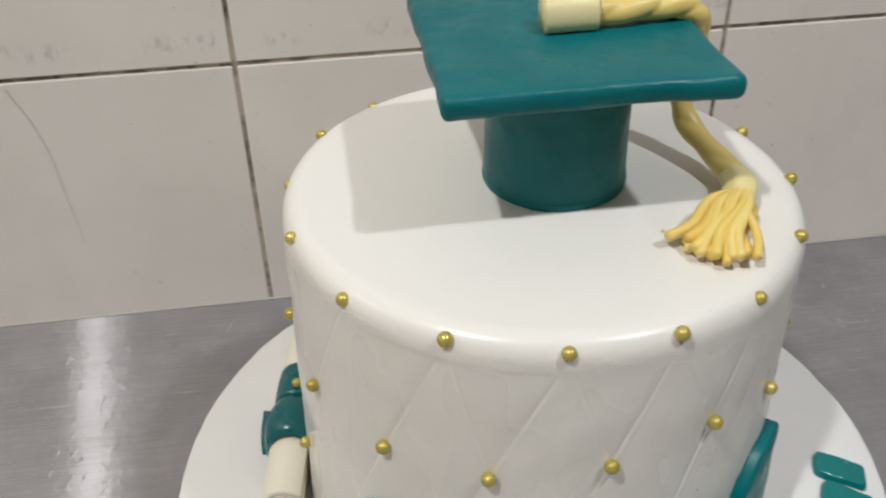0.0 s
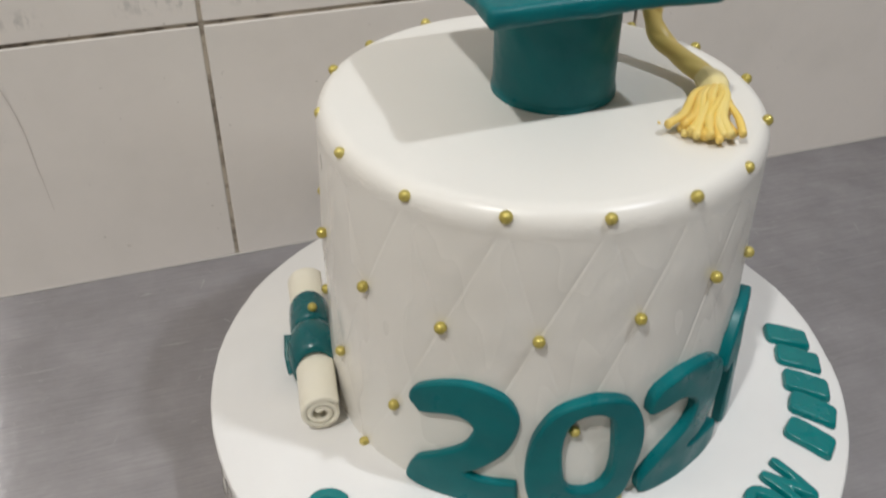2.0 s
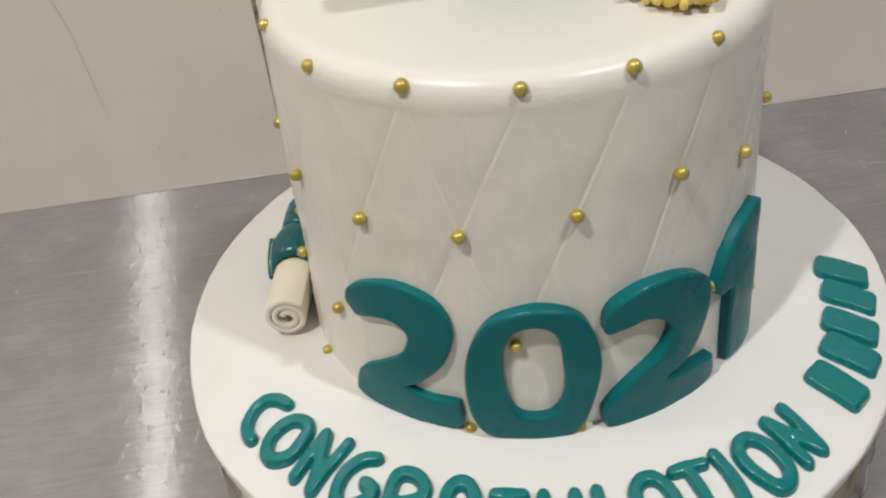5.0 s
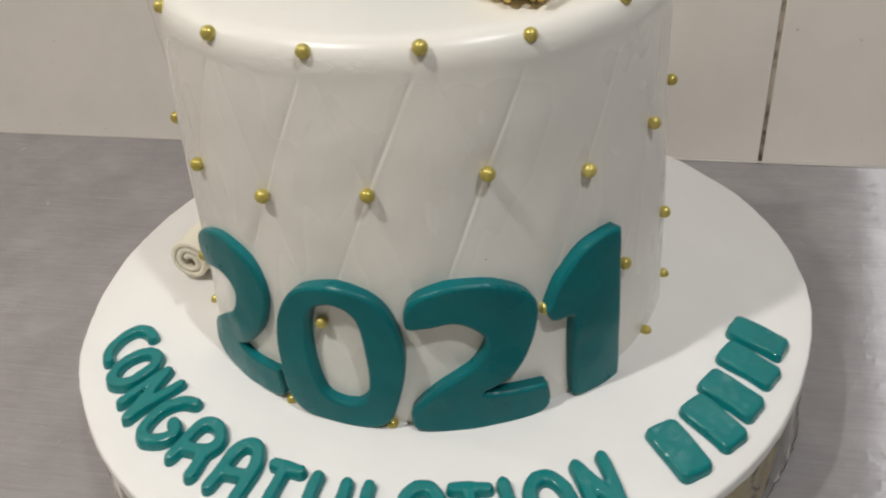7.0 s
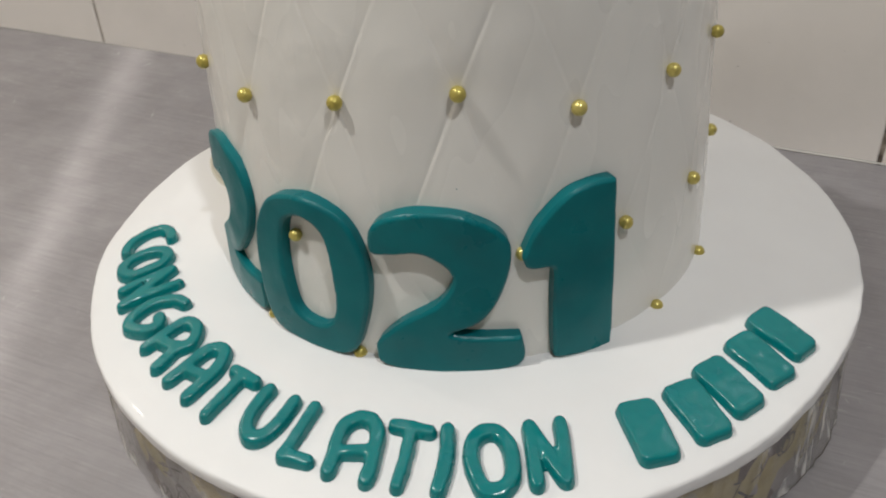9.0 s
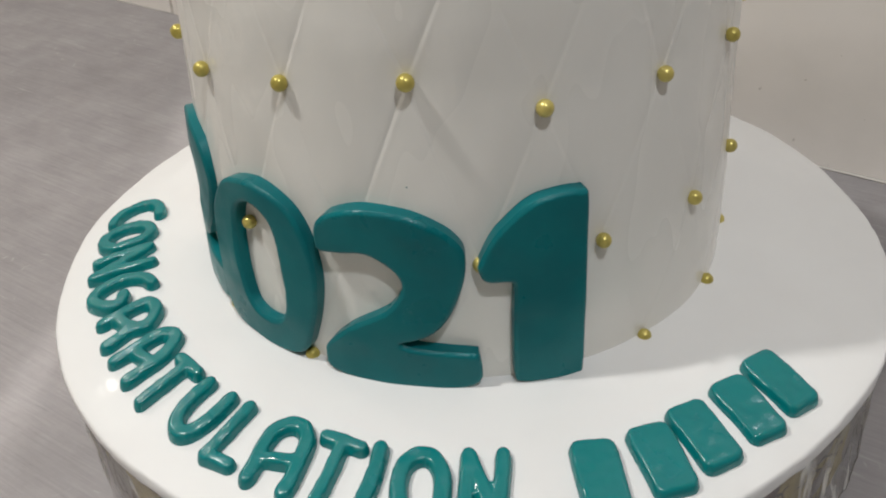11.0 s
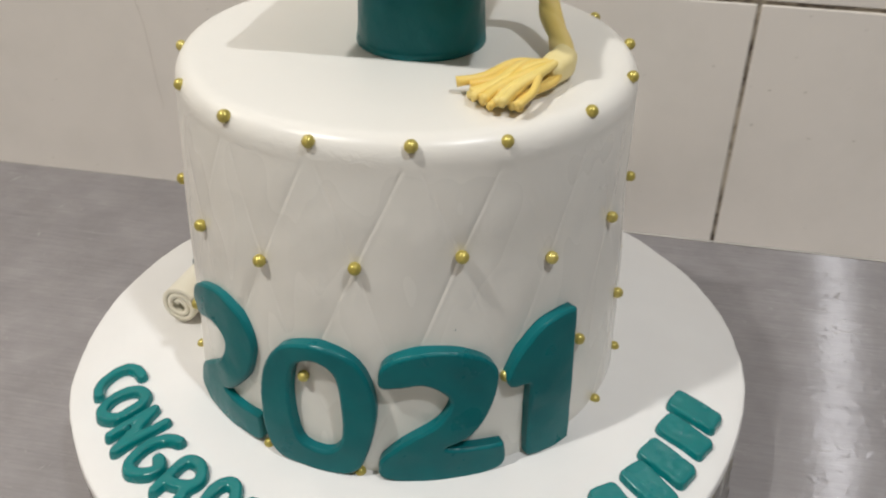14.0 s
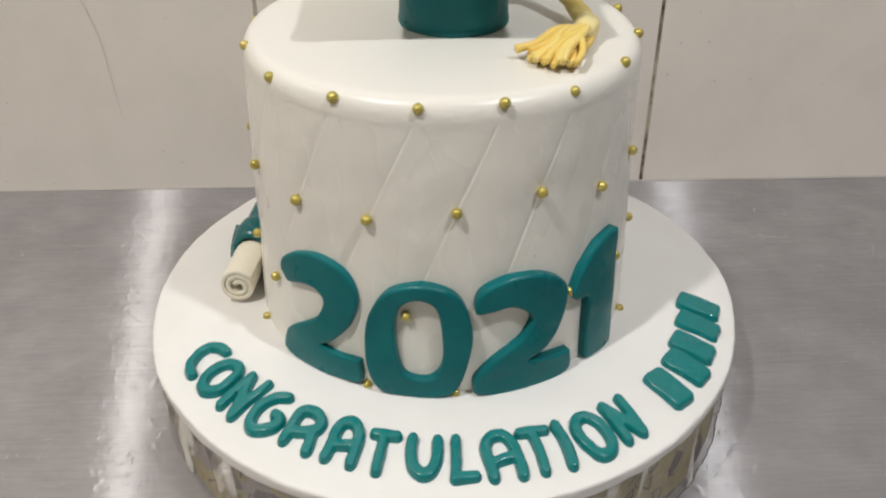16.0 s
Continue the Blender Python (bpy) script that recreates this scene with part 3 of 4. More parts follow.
# ---- sugar-paste numbers on the cake's side ----
def outline_distance(px, py, poly):
    """Signed distance to a closed outline, positive inside."""
    best = np.full(px.shape, 1e9)
    inside = np.zeros(px.shape, bool)
    n = len(poly)
    for i in range(n):
        (x0, y0), (x1, y1) = poly[i], poly[(i + 1) % n]
        dx, dy = x1 - x0, y1 - y0
        t = np.clip(((px - x0) * dx + (py - y0) * dy) / (dx * dx + dy * dy + 1e-12), 0, 1)
        best = np.minimum(best, np.hypot(px - x0 - t * dx, py - y0 - t * dy))
        cross = ((y0 > py) != (y1 > py)) & (px < (x1 - x0) * (py - y0) / (y1 - y0 + 1e-12) + x0)
        inside ^= cross
    return np.where(inside, best, -best)


def rounded(points):
    """A closed smooth outline through the points."""
    n = len(points)
    ext = [points[(i - 2) % n] for i in range(n + 5)]
    path = smooth_path(ext, (n + 4) * 8 + 1)
    return [tuple(p) for p in path[16:16 + n * 8]]


def field_mesh(field, box, cell):
    """Grid over box kept where field(x, y) > 0, its border drawn onto the line field = 0.
    Returns points, distances inside, quads and the border's directed edges."""
    x = np.arange(box[0], box[2] + cell, cell)
    y = np.arange(box[1], box[3] + cell, cell)
    X, Y = np.meshgrid(x, y)
    d = field(X, Y)
    e = cell * 0.1
    gx, gy = (field(X + e, Y) - d) / e, (field(X, Y + e) - d) / e
    g2 = gx * gx + gy * gy + 1e-9
    near = np.abs(d) < 0.62 * cell
    for _ in range(2):
        X = np.where(near, X - d * gx / g2, X)
        Y = np.where(near, Y - d * gy / g2, Y)
        d = np.where(near, field(X, Y), d)
    keep = (d > 0) | near
    cols = len(x)
    quads = [q for q in grid_faces(len(y), cols, False).tolist() if keep.flat[q[0]] and keep.flat[q[1]] and keep.flat[q[2]] and keep.flat[q[3]]]
    used = sorted({v for q in quads for v in q})
    index = {v: i for i, v in enumerate(used)}
    quads = [[index[v] for v in q] for q in quads]
    edges = {}
    for q in quads:
        for a, b in zip(q, q[1:] + q[:1]):
            if (b, a) in edges:
                del edges[(b, a)]
            else:
                edges[(a, b)] = True
    px, py = X.flat[used].copy(), Y.flat[used].copy()
    rim = np.array(sorted({a for a, b in edges}))
    for _ in range(4):
        x, y = px[rim], py[rim]
        d0 = field(x, y)
        gx, gy = (field(x + e, y) - d0) / e, (field(x, y + e) - d0) / e
        step = np.clip(d0 / (gx * gx + gy * gy + 0.05), -cell, cell)
        px[rim], py[rim] = x - step * gx, y - step * gy
    # even out the rim along itself
    after, before = dict(edges.keys()), {b: a for a, b in edges}
    for _ in range(2):
        nx = {v: (px[before[v]] + 2 * px[v] + px[after[v]]) / 4 for v in rim if v in before and v in after}
        ny = {v: (py[before[v]] + 2 * py[v] + py[after[v]]) / 4 for v in nx}
        for v in nx:
            px[v], py[v] = nx[v], ny[v]
    inside = np.maximum(field(px, py), 0)
    inside[rim] = 0
    return px, py, inside, quads, list(edges)


def number(name, outline, hole, label, seed, thick=0.0056):
    """A slab of paste wrapped on the cake. Outline in millimetres: along the side, and up."""
    poly = rounded(outline)
    inner = rounded(hole) if hole else None
    mm = 0.001

    def field(x, y):
        d = outline_distance(x, y, poly)
        return np.minimum(d, -outline_distance(x, y, inner)) if inner else d

    xs, ys = [p[0] for p in poly], [p[1] for p in poly]
    u, v, d, quads, edges = field_mesh(field, (min(xs) - 1, min(ys) - 1, max(xs) + 1, max(ys) + 1), 0.6)
    e = np.clip(d / 1.5, 0, 1)
    rise = thick * (0.80 + 0.20 * np.sqrt(1 - (1 - e) ** 2))
    rise = rise + np.array([0.0005 * noise.noise(Vector((a * 0.07, b * 0.07, seed))) for a, b in zip(u, v)])

    def place(u, v, h):
        r = cake_radius(v * mm) + h
        a = u * mm / 0.107
        return np.stack([r * np.cos(a), r * np.sin(a), BASE + v * mm], -1)

    top = place(u, v, rise)
    n = len(top)
    border = sorted({a for a, b in edges})
    pos = {a: i for i, a in enumerate(border)}
    high = top[border]
    low = place(u[border], v[border], np.full(len(border), -0.0015))
    verts = np.concatenate([top, high, low])
    k = len(border)
    faces = quads + [[n + pos[b], n + pos[a], n + k + pos[a], n + k + pos[b]] for a, b in edges]
    ob = mesh_object(name, verts.tolist(), faces, TEAL, None, label)
    return tagged(even_normals(ob), category="number", group="year on the cake")


FIRST_TWO = [(-264, 49.4), (-262, 55.9), (-252, 62.9), (-239, 66.9), (-228, 66.4), (-219, 61.9), (-214, 54.5), (-213.5, 46), (-217.7, 34), (-225, 25), (-231, 19), (-236, 16), (-227, 14.2), (-214, 14.2), (-212.5, 12.5), (-212.7, 1.5), (-222, -0.5), (-238, -2.0), (-255, -2.0), (-264.5, 0.0), (-265, 5.2), (-260.8, 14.6), (-249, 23.2), (-238, 31.8), (-233.3, 41.2), (-234.3, 45.5), (-240, 48.5), (-248, 47.5), (-257.5, 44), (-261, 46)]
ZERO = [(-180.8, 63.3), (-167.8, 60.0), (-160.2, 51.0), (-156.6, 34.0), (-160.4, 13.2), (-167.3, 0.9), (-186.0, -1.1), (-202.3, 0.9), (-209.1, 15), (-208.6, 36.9), (-203.2, 51.6), (-195.0, 59.7)]
ZERO_HOLE = [(-181.1, 55.3), (-173.6, 49.8), (-171.1, 33.8), (-171.6, 18), (-177.6, 10.5), (-189.1, 12), (-193.1, 22.5), (-194.1, 38.8), (-190.6, 51.3)]
SECOND_TWO = [(-155.8, 51.0), (-154.4, 57.0), (-149, 61.3), (-139, 64.0), (-124.7, 63.4), (-114.2, 59.0), (-108.2, 53.6), (-106.5, 48), (-107.8, 38.7), (-112.2, 27.2), (-118.9, 19.5), (-128.2, 15.6), (-121.2, 13.9), (-105.2, 12.7), (-103.0, 11), (-103.4, 0.3), (-118.8, -2.6), (-140, -2.2), (-154, -0.2), (-156.2, 5), (-155, 9.9), (-146.3, 18.8), (-132.7, 27.9), (-127.2, 36), (-127.4, 41), (-132, 45.5), (-138.7, 48.3), (-147.4, 47.2), (-154.6, 46.9)]
ONE = [(-70, 67.7), (-68, 64.7), (-67.6, 38), (-67.8, 0.4), (-70, -2.3), (-80, -1.6), (-89.6, -0.6), (-91.5, 3), (-91.9, 24.7), (-91.7, 37.5), (-93.5, 39.2), (-100.4, 40.1), (-102.5, 43.7), (-102.6, 46.4), (-97.4, 56.5), (-87.4, 65.7), (-79, 68.1)]
number("number_two", FIRST_TWO, None, "thick teal sugar-paste figure two beside the zero", 1, 0.0040)
number("number_zero", ZERO, ZERO_HOLE, "thick teal sugar-paste zero with a gold stud inside", 2)
number("number_two", SECOND_TWO, None, "thick teal sugar-paste figure two beside the one", 3)
number("number_one", ONE, None, "thick teal sugar-paste figure one curved on the cake", 4)


# ---- sugar-paste letters on the board ----
def paste_relief(name, segments, radius, height, at, turn, material, label, group, category, seed):
    """Puffed strokes of paste laid on the board. Segments in millimetres."""
    rng = random.Random(seed)
    ph = rng.random() * 6

    def field(x, y):
        total = 0
        for (x0, y0), (x1, y1) in segments:
            dx, dy = x1 - x0, y1 - y0
            t = np.clip(((x - x0) * dx + (y - y0) * dy) / (dx * dx + dy * dy + 1e-9), 0, 1)
            total = total + np.exp(-np.hypot(x - x0 - t * dx, y - y0 - t * dy) / 0.28)
        d = -0.28 * np.log(total + 1e-30)
        return radius + 0.12 * np.sin(x * 0.45 + ph) * np.cos(y * 0.35 + ph) - d

    pts = [p for s in segments for p in s]
    pad = radius + 1.2
    x, y, d, quads, edges = field_mesh(field, (min(p[0] for p in pts) - pad, min(p[1] for p in pts) - pad, max(p[0] for p in pts) + pad, max(p[1] for p in pts) + pad), 0.5)
    s = np.clip(1 - d / (radius * 1.05), 0, 1)
    rise = height * (0.22 + 0.78 * (1 - s ** 4.4) ** 0.5)
    az, r0 = at
    c, sn = math.cos(turn), math.sin(turn)
    lx, ly = (x * c - y * sn) * 0.001, (x * sn + y * c) * 0.001
    a = radians(az)
    rad, tan = np.array((math.cos(a), math.sin(a))), np.array((-math.sin(a), math.cos(a)))
    flat = (r0 - ly)[:, None] * rad + lx[:, None] * tan
    ground = board_height(np.hypot(flat[:, 0], flat[:, 1]))
    bump = np.array([0.0003 * noise.noise(Vector((p * 0.25, q * 0.25, seed))) for p, q in zip(x, y)])
    top = np.column_stack([flat, BASE + ground + rise + bump])
    border = sorted({p for p, q in edges})
    pos = {p: i for i, p in enumerate(border)}
    low = np.column_stack([flat[border], BASE + ground[border] - 0.0012])
    n = len(top)
    faces = quads + [[q, p, n + pos[p], n + pos[q]] for p, q in edges]
    ob = mesh_object(name, np.concatenate([top, low]).tolist(), faces, material, None, label)
    return tagged(even_normals(ob), category=category, group=group)


# Each letter: its angle on the board, its distance from the axis, and its hand-rolled strokes in millimetres.
LETTERS = [
    ("C", -150.5, 0.1418, [[(2.9, 10.1), (-2.4, 8.3), (-6.4, 4.2), (-6.1, -1.2), (-2.7, -7.1), (2.0, -9.9), (6.5, -10.0)]]),
    ("O", -143.2, 0.1420, [[(-2.4, -9.6), (-6.3, -4.7), (-7.1, 1.9), (-5.3, 7.4), (-0.4, 10.0), (4.0, 8.2), (6.1, 2.9), (7.1, -3.4), (5.0, -7.7), (1.5, -10.0), (-2.4, -9.6)]]),
    ("N", -135.6, 0.1407, [[(-3.9, -11.0), (-5.9, 10.2)], [(-5.6, 9.9), (1.4, -1.9), (5.9, -11.7)], [(5.9, -11.7), (5.3, 11.8)]]),
    ("G", -127.3, 0.1409, [[(1.4, 11.5), (-3.6, 8.8), (-6.7, 3.3), (-7.1, -3.3), (-5.0, -9.3), (-1.0, -11.5), (3.5, -9.3), (7.0, -5.2), (7.0, -0.9), (2.5, 0.3)]]),
    ("R", -118.9, 0.1413, [[(-6.2, -9.2), (-6.4, -1.9), (-7.3, 6.7), (-4.7, 10.1), (0.7, 10.2), (5.4, 6.7), (5.5, 1.8), (1.1, -1.2), (-4.2, -2.8)], [(4.3, 0.2), (6.3, -5.8), (7.3, -10.2)]]),
    ("A", -110.1, 0.1409, [[(-6.3, -10.5), (-6.0, -2.1), (-6.4, 5.4), (-4.1, 10.2), (0.0, 10.7), (3.7, 6.6), (5.7, -0.4), (6.3, -10.7)], [(-4.5, -3.0), (5.1, -0.9)]]),
    ("T", -102.9, 0.1431, [[(-5.5, 9.6), (5.2, 9.8)], [(-1.0, 9.0), (-0.6, -1.3), (-0.4, -9.7)]]),
    ("U", -95.1, 0.1430, [[(-5.8, 9.5), (-6.0, 2.1), (-4.7, -5.3), (-1.6, -8.8), (1.0, -9.5), (4.1, -7.1), (6.0, -0.4), (5.7, 9.1)]]),
    ("L", -87.9, 0.1441, [[(-2.9, 10.0), (-3.5, -1.0), (-4.5, -10.0), (4.6, -9.7)]]),
    ("A", -80.8, 0.1450, [[(-6.5, -10.5), (-6.5, -4.9), (-7.1, 1.9), (-6.7, 6.8), (-3.3, 10.7), (1.4, 11.1), (4.6, 8.1), (6.3, 2.1), (7.1, -5.9), (6.7, -11.1)], [(-5.0, -3.0), (6.3, -0.5)]]),
    ("T", -74.0, 0.1457, [[(-5.9, 11.1), (0.2, 10.5), (6.3, 9.6)], [(-0.0, 9.6), (-0.1, 2.2), (-0.5, -5.6), (-1.3, -11.0)]]),
    ("I", -69.2, 0.1463, [[(0.9, 11.1), (1.1, 2.3), (0.4, -4.4), (-1.1, -11.1)]]),
    ("O", -63.0, 0.1473, [[(-6.1, -3.0), (-6.6, 2.5), (-5.5, 7.9), (-1.7, 10.9), (2.6, 10.4), (5.9, 5.2), (6.6, -0.4), (5.9, -5.9), (3.4, -9.5), (-0.5, -10.9), (-3.9, -9.4), (-6.1, -3.0)]]),
    ("N", -55.7, 0.1466, [[(-6.4, -10.1), (-5.2, -0.3), (-4.0, 10.6)], [(-3.9, 10.6), (-0.2, -1.4), (2.7, -10.1)], [(3.0, -10.6), (5.0, -0.8), (6.4, 10.3)]]),
]
LRNG = random.Random(21)
for i, (ch, az, r, strokes) in enumerate(LETTERS):
    segs = [pair for st in strokes for line in [smooth_path(st, 6 * len(st)) if len(st) > 2 and ch not in "LT" else st] for pair in zip(line, line[1:])]
    paste_relief("letter_" + ch.lower(), segs, LRNG.uniform(2.5, 2.7), 0.0036, (az, r), 0.0, TEAL_WET, "glossy teal sugar-paste letter " + ch + " on the white board", "greeting on the board", "letter", 40 + i)
# a name in the clip: plain bars of its letters' size
for i, (az, r, turn) in enumerate([(-42.2, 0.1478, -0.13), (-34.4, 0.1483, -0.09), (-27.8, 0.1466, -0.06), (-20.2, 0.1463, -0.15), (-13.2, 0.1460, -0.18)]):
    segs = [((x, -8.9), (x, 8.9)) for x in np.linspace(-4.6, 4.6, 9)]
    paste_relief("bar", segs, 3.0, 0.0036, (az, r), turn, TEAL_WET, "glossy teal sugar-paste bar on the white board", "bars on the board", "decoration", 70 + i)


# ---- graduation cap ----
def graduation_cap():
    t = thing("graduation_cap", "teal sugar-paste graduation cap standing on top of the white cake", "cap", at=(0.006, 0.0, BASE + 0.150))
    rings = [(0.0262, -0.001), (0.0272, 0.0008), (0.0272, 0.003), (0.0267, 0.006), (0.0264, 0.02), (0.0264, 0.035), (0.0267, 0.046), (0.0268, 0.0505)]
    cols = 96
    path = smooth_path(rings, 40)
    verts = []
    for r, z in path:
        for k in range(cols):
            a = 2 * math.pi * k / cols
            w = 0.0004 * noise.noise(Vector((math.cos(a) * 2, math.sin(a) * 2, z * 60)))
            verts.append(((r + w) * math.cos(a), (r + w) * math.sin(a), z))
    mesh_object("crown", verts, grid_faces(len(path), cols, True).tolist(), TEAL_DEEP, t, "round teal crown of the cap")
    bm = box_mesh((0.0965, 0.0955, 0.0084), (-0.001, 0, 0.0546))
    bmesh.ops.subdivide_edges(bm, edges=[e for e in bm.edges if e.calc_length() > 0.05], cuts=22, use_grid_fill=True)
    edge = [e for e in bm.edges if len(e.link_faces) == 2 and e.calc_face_angle() > 1]
    bmesh.ops.bevel(bm, geom=edge, offset=0.0032, segments=5, affect="EDGES", profile=0.5)
    for v in bm.verts:
        far = max(abs(v.co.x), abs(v.co.y)) / 0.047
        v.co.z += 0.0007 * noise.noise(v.co * 45) - 0.0008 * max(0, abs(v.co.x * v.co.y) / 0.0022 - 0.5)
        w = 0.0011 * far ** 3
        v.co.z += 0.0004 * far ** 8 * noise.noise(v.co * 190)
        v.co.x += w * noise.noise(v.co * 55 + Vector((3, 0, 0)))
        v.co.y += w * noise.noise(v.co * 55 + Vector((0, 7, 0)))
    part("mortarboard", bm, TEAL_DEEP, t, "square teal board with soft worn edges", smooth=True)
    return t


graduation_cap()


def tassel():
    t = thing("tassel", "yellow twisted sugar-paste cord with a tassel, lying over the teal cap", "tassel", at=(0.0, 0.0, BASE))
    path = smooth_path([(-0.0015, -0.001, 0.2148), (0.006, -0.001, 0.2148), (0.017, -0.001, 0.2148)], 16)
    v, f = sweep(path, lambda s, a: 0.0066 * (1 - 0.04 * math.cos(3 * a)), 28)
    mesh_object("band", v, f, BAND, t, "pale yellow band round the cord's end")
    cord = [(0.012, -0.001, 0.2143), (0.026, -0.001, 0.2141), (0.038, 0.0005, 0.2140), (0.048, 0.001, 0.2132), (0.0555, 0.003, 0.2085), (0.0585, 0.0075, 0.198), (0.0580, 0.0110, 0.185), (0.0572, 0.0108, 0.1745), (0.0588, 0.0050, 0.1652), (0.0640, -0.0080, 0.1592), (0.0680, -0.0250, 0.1568)]
    path = smooth_path(cord, 150)
    v, f = sweep(path, lambda s, a: 0.0043 * (0.86 + 0.22 * abs(math.cos(1.0 * a - 24 * s)) ** 0.6 + 0.03 * math.sin(2 * a + 40 * s)), 26)
    mesh_object("cord", v, f, YELLOW, t, "twisted yellow cord")
    path = smooth_path([(0.0672, -0.0225, 0.1562), (0.0670, -0.0285, 0.1562), (0.0645, -0.0345, 0.1560), (0.0620, -0.0390, 0.1545)], 26)
    v, f = sweep(path, lambda s, a: 0.0061 * (0.74 + 0.26 * math.sin(math.pi * min(1, 0.1 + s * 0.9)) ** 0.7 + 0.05 * math.cos(5 * a)), 24)
    mesh_object("knot", v, f, KNOT, t, "pale smooth knot of the tassel")
    rng = random.Random(8)
    for k in range(27):
        low = k >= 13
        u = (k % 13) / 12 if not low else (k - 13) / 13
        ang = radians(-150 if k == 0 else -141 + 31 * u + rng.uniform(-4, 4))
        length = (0.0345 if low else 0.0365 + 0.0045 * min(1, 2 * u)) + rng.uniform(-0.0045, 0.0025)
        if k == 0:
            length += 0.004
        sx, sy = 0.0655 + 0.0036 * (u - 0.5), -0.0335 - 0.002 * math.cos(math.pi * u)
        dx, dy = math.cos(ang), math.sin(ang)
        z0, z1 = (0.1545, 0.1525) if low else (0.1590 - 0.0015 * abs(u - 0.5), 0.1532 + rng.uniform(0, 0.0024))
        bend = rng.uniform(-0.0030, 0.0030)
        pts = [(sx, sy, z0), (sx + dx * length * 0.35 - dy * bend, sy + dy * length * 0.35 + dx * bend, z0 + (0.0010 if not low else 0)), (sx + dx * length * 0.72 + dy * bend * 0.6, sy + dy * length * 0.72 - dx * bend * 0.6, (z0 + z1) / 2), (sx + dx * length, sy + dy * length, z1)]
        thick = rng.uniform(0.0014, 0.0021)
        v, f = sweep(smooth_path(pts, 16), lambda s, a: thick * (0.85 + 0.2 * s + 0.08 * math.cos(2 * a + 9 * s)), 10)
        mesh_object("strand", v, f, TASSEL, t)
    return t


tassel()


# ---- diploma scroll ----
def diploma_scroll():
    start, end = Vector((-0.1128, -0.0245, 0.0095)), Vector((-0.1000, 0.0780, 0.0095))
    axis = (end - start)
    length = axis.length
    turn = math.degrees(math.atan2(axis.y, axis.x))
    t = thing("diploma_scroll", "rolled cream diploma tied with teal ribbon beside the cake", "scroll")
    t.matrix_world = pose(start.x, start.y, BASE + start.z, 0, 0, turn)
    # the sheet: a spiral with thickness, along local x
    spiral = [(a, 0.0023 + 0.0073 * (a / (4.6 * math.pi)) ** 0.85) for a in np.linspace(0, 4.6 * math.pi, 120)]
    section = [((r + 0.00135) * math.cos(a + 0.6), (r + 0.00135) * math.sin(a + 0.6)) for a, r in spiral]
    section += [((r - 0.00120) * math.cos(a + 0.6), (r - 0.00120) * math.sin(a + 0.6)) for a, r in reversed(spiral)]
    n = len(section)
    verts, faces = [], []
    xs = [0, 0.0006, 0.004, length * 0.25, length * 0.5, length * 0.75, length - 0.004, length - 0.0006, length]
    for i, x in enumerate(xs):
        k = 0.97 if i in (0, len(xs) - 1) else 1.0
        wob = 1 + 0.02 * math.sin(x * 70)
        verts += [(x, p * k * wob, q * k) for p, q in section]
    faces = grid_faces(len(xs), n, True).tolist()
    half = n // 2
    for base in (0, (len(xs) - 1) * n):
        for i in range(half - 1):
            q = [base + i, base + i + 1, base + n - 2 - i, base + n - 1 - i]
            faces.append(q if base else q[::-1])
    mesh_object("paper_roll", verts, faces, CREAM, t, "cream rolled sheet with a spiral end")

    def loop(name, x0, x1, r0, r1, label, a0, a1, wide=0.88):
        cols, rows = 40, 14
        vv = []
        for layer in (0.0, 0.0018):
            for i in range(rows):
                s = i / (rows - 1)
                x = x0 + (x1 - x0) * s
                r = r0 + (r1 - r0) * math.sin(math.pi * s) + layer - (0.0012 if i in (0, rows - 1) and layer else 0)
                for k in range(cols):
                    a = radians(a0 + (a1 - a0) * k / (cols - 1))
                    vv.append((x, wide * r * math.cos(a), 1.17 * r * math.sin(a)))
        g = grid_faces(rows, cols, False)
        m = rows * cols
        ff = g[:, ::-1].tolist() + (g + m).tolist()
        ring = [*range(cols), *[i * cols + cols - 1 for i in range(1, rows)], *[(rows - 1) * cols + k for k in range(cols - 2, -1, -1)], *[i * cols for i in range(rows - 2, 0, -1)]]
        ff += [[p, q, q + m, p + m] for p, q in zip(ring, ring[1:] + ring[:1])]
        return mesh_object(name, vv, ff, RIBBON, t, label)

    loop("ribbon_loop", 0.030, 0.0550, 0.0108, 0.0138, "puffed teal ribbon loop", -40, 222)
    loop("ribbon_band", 0.0545, 0.0770, 0.0116, 0.0121, "flat teal ribbon band", -30, 210, 0.80)
    tail = [(0.050, 0.0108, 0.008), (0.043, 0.0120, 0.003), (0.038, 0.0122, 0.000), (0.0335, 0.0118, -0.003)]
    v, f = sweep(smooth_path(tail, 14), lambda s, a: (0.0038 - 0.0014 * s) * (0.35 + 0.65 * abs(math.cos(a))), 14)
    mesh_object("ribbon_tail", v, f, RIBBON, t, "pointed teal ribbon tail")
    stud((0.0590, -0.0015, 0.0176), t)
    return t


diploma_scroll()


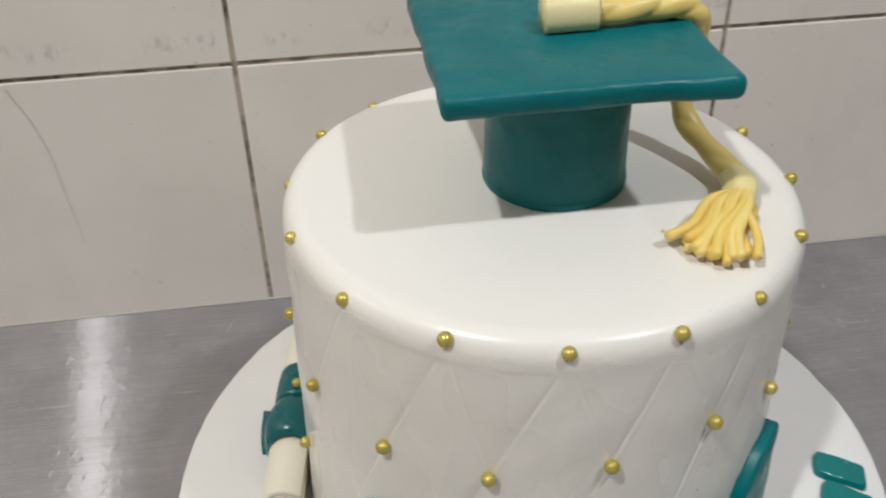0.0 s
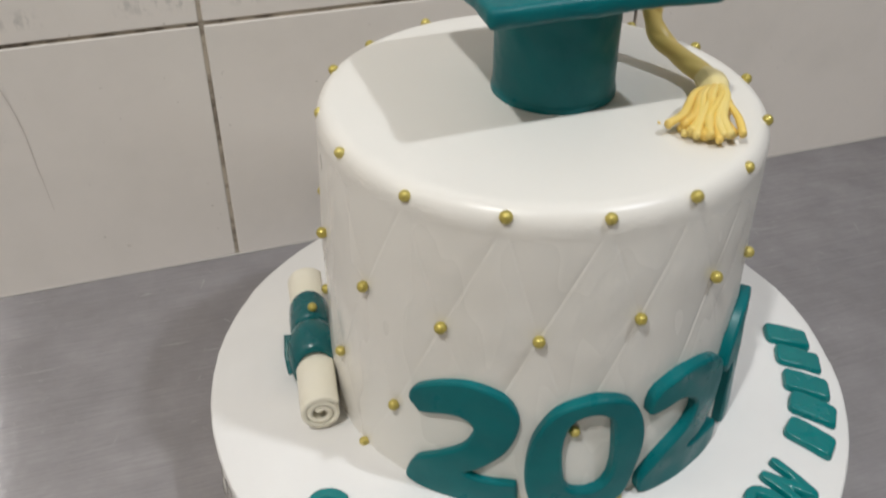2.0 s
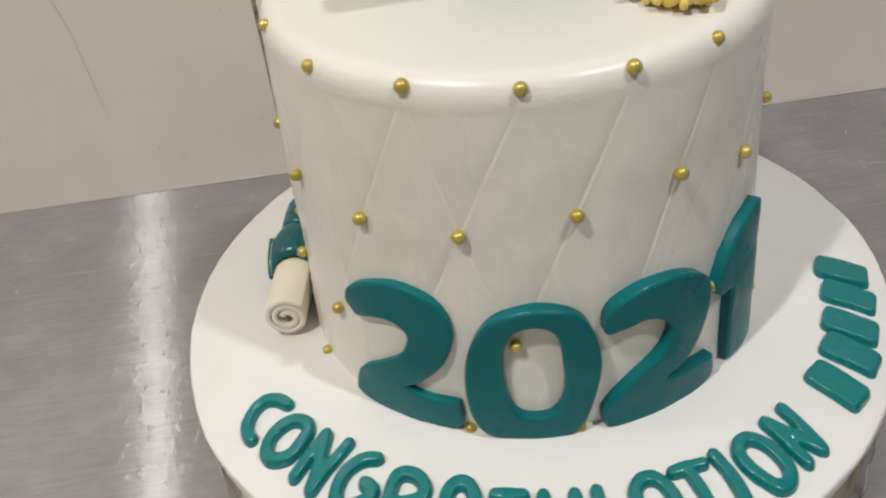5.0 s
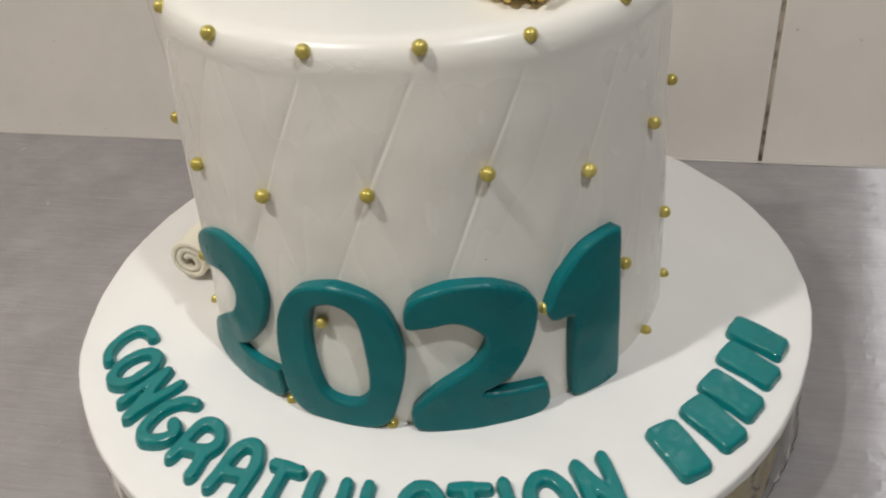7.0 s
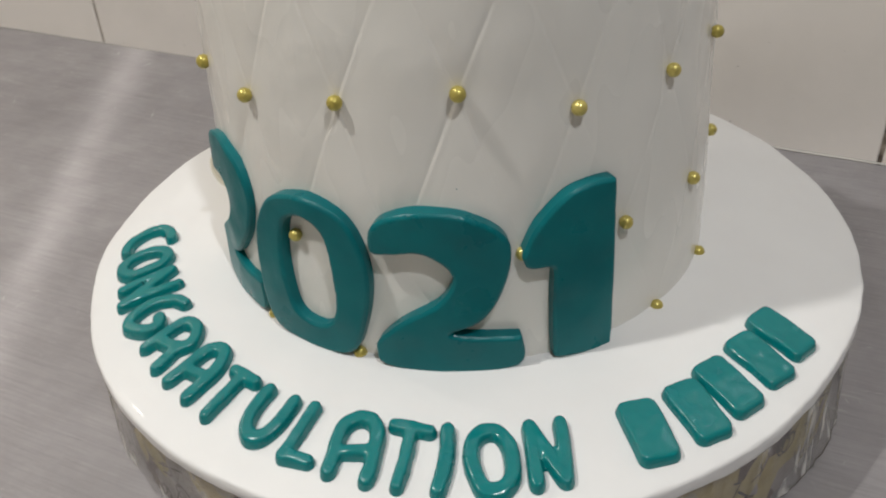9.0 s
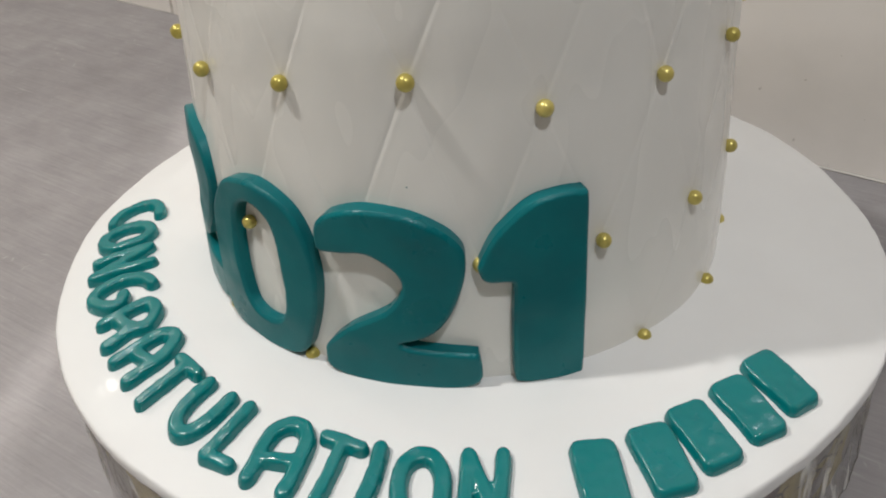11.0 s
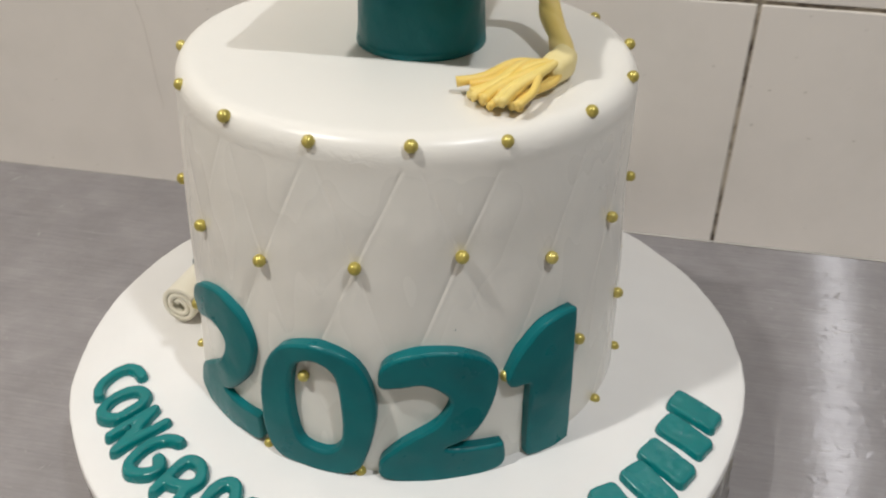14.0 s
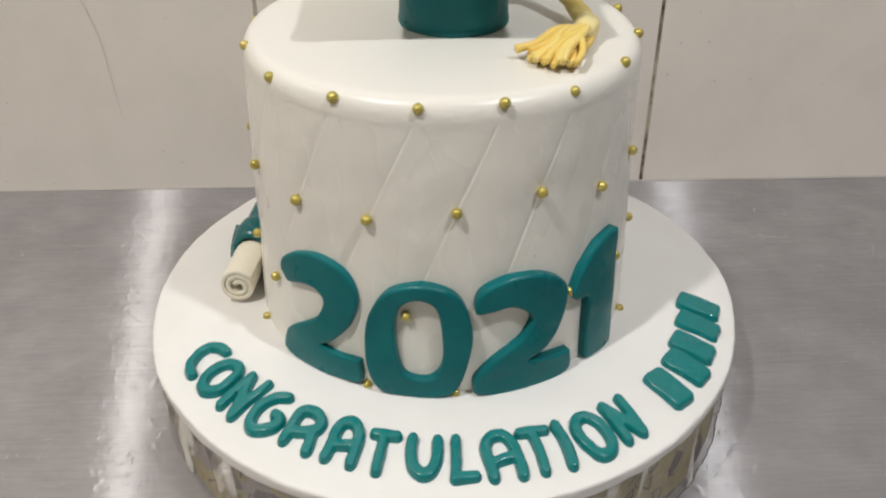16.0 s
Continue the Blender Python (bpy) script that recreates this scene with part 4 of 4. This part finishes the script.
# ---- tiled wall ----
def tiled_wall():
    wall = part("wall_north", box_mesh((4.3, 0.1, 2.9), (0.45, WALL_Y + 0.05 + 0.0016, 0.57)), GROUT, None)
    tagged(wall, "cream glazed tile wall with dirty brown joints behind the table", "wall", kind="structure")
    w, h, joint = 0.2985, 0.20, 0.0026
    bm = box_mesh((w - joint, 0.008, h - joint), (0, 0.004, 0), 0.0009, 2)
    me = bpy.data.meshes.new("tile")
    bm.to_mesh(me)
    bm.free()
    me.materials.append(TILE)
    rng = random.Random(4)
    for i in range(-5, 9):
        for j in range(-1, 9):
            ob = new("tile", me)
            ob.parent = wall
            ob.location = (-0.1278 + (i + 0.5) * w, WALL_Y + rng.uniform(0, 0.0003), 0.1727 + (j - 0.5) * h)
            ob.rotation_euler = (rng.uniform(-0.002, 0.002), 0, rng.uniform(-0.002, 0.002))
    # hairline crack in the glaze
    pts = smooth_path([(-0.256, 0.107), (-0.2535, 0.100), (-0.2475, 0.085), (-0.2425, 0.062), (-0.2405, 0.035), (-0.2385, 0.010), (-0.2378, 0.000)], 60)
    verts, faces = [], []
    for k, (x, z) in enumerate(pts):
        wd = 0.00020 + 0.00018 * noise.noise(Vector((k * 0.6, 0, 0)))
        wd = max(wd, 0.0001) * (1 - 0.6 * k / 60) * (2.2 if k < 3 else 1)
        verts += [(x - wd, WALL_Y - 0.0007, BASE + z), (x + wd, WALL_Y - 0.0007, BASE + z)]
    faces = [(2 * k, 2 * k + 1, 2 * k + 3, 2 * k + 2) for k in range(59)]
    mesh_object("crack", verts, faces, CRACK, wall, "fine dark crack in the glaze", False)
    return wall


tiled_wall()

# bead of sealant between table and tiles
verts = []
for x in np.linspace(-1.2, 1.2, 240):
    w = 0.0009 + 0.0003 * noise.noise(Vector((x * 25, 0, 0)))
    for b in np.linspace(0, math.pi / 2, 6):
        verts.append((x, WALL_Y + 0.0003 - w * (1 - math.sin(b)) ** 1.0, 0.0002 + w * (1 - math.cos(b))))
bead = mesh_object("trim", verts, grid_faces(240, 6, False).tolist(), BEAD)
tagged(bead, "thin grey-brown sealant bead along the table's back edge", "sealant", kind="structure")
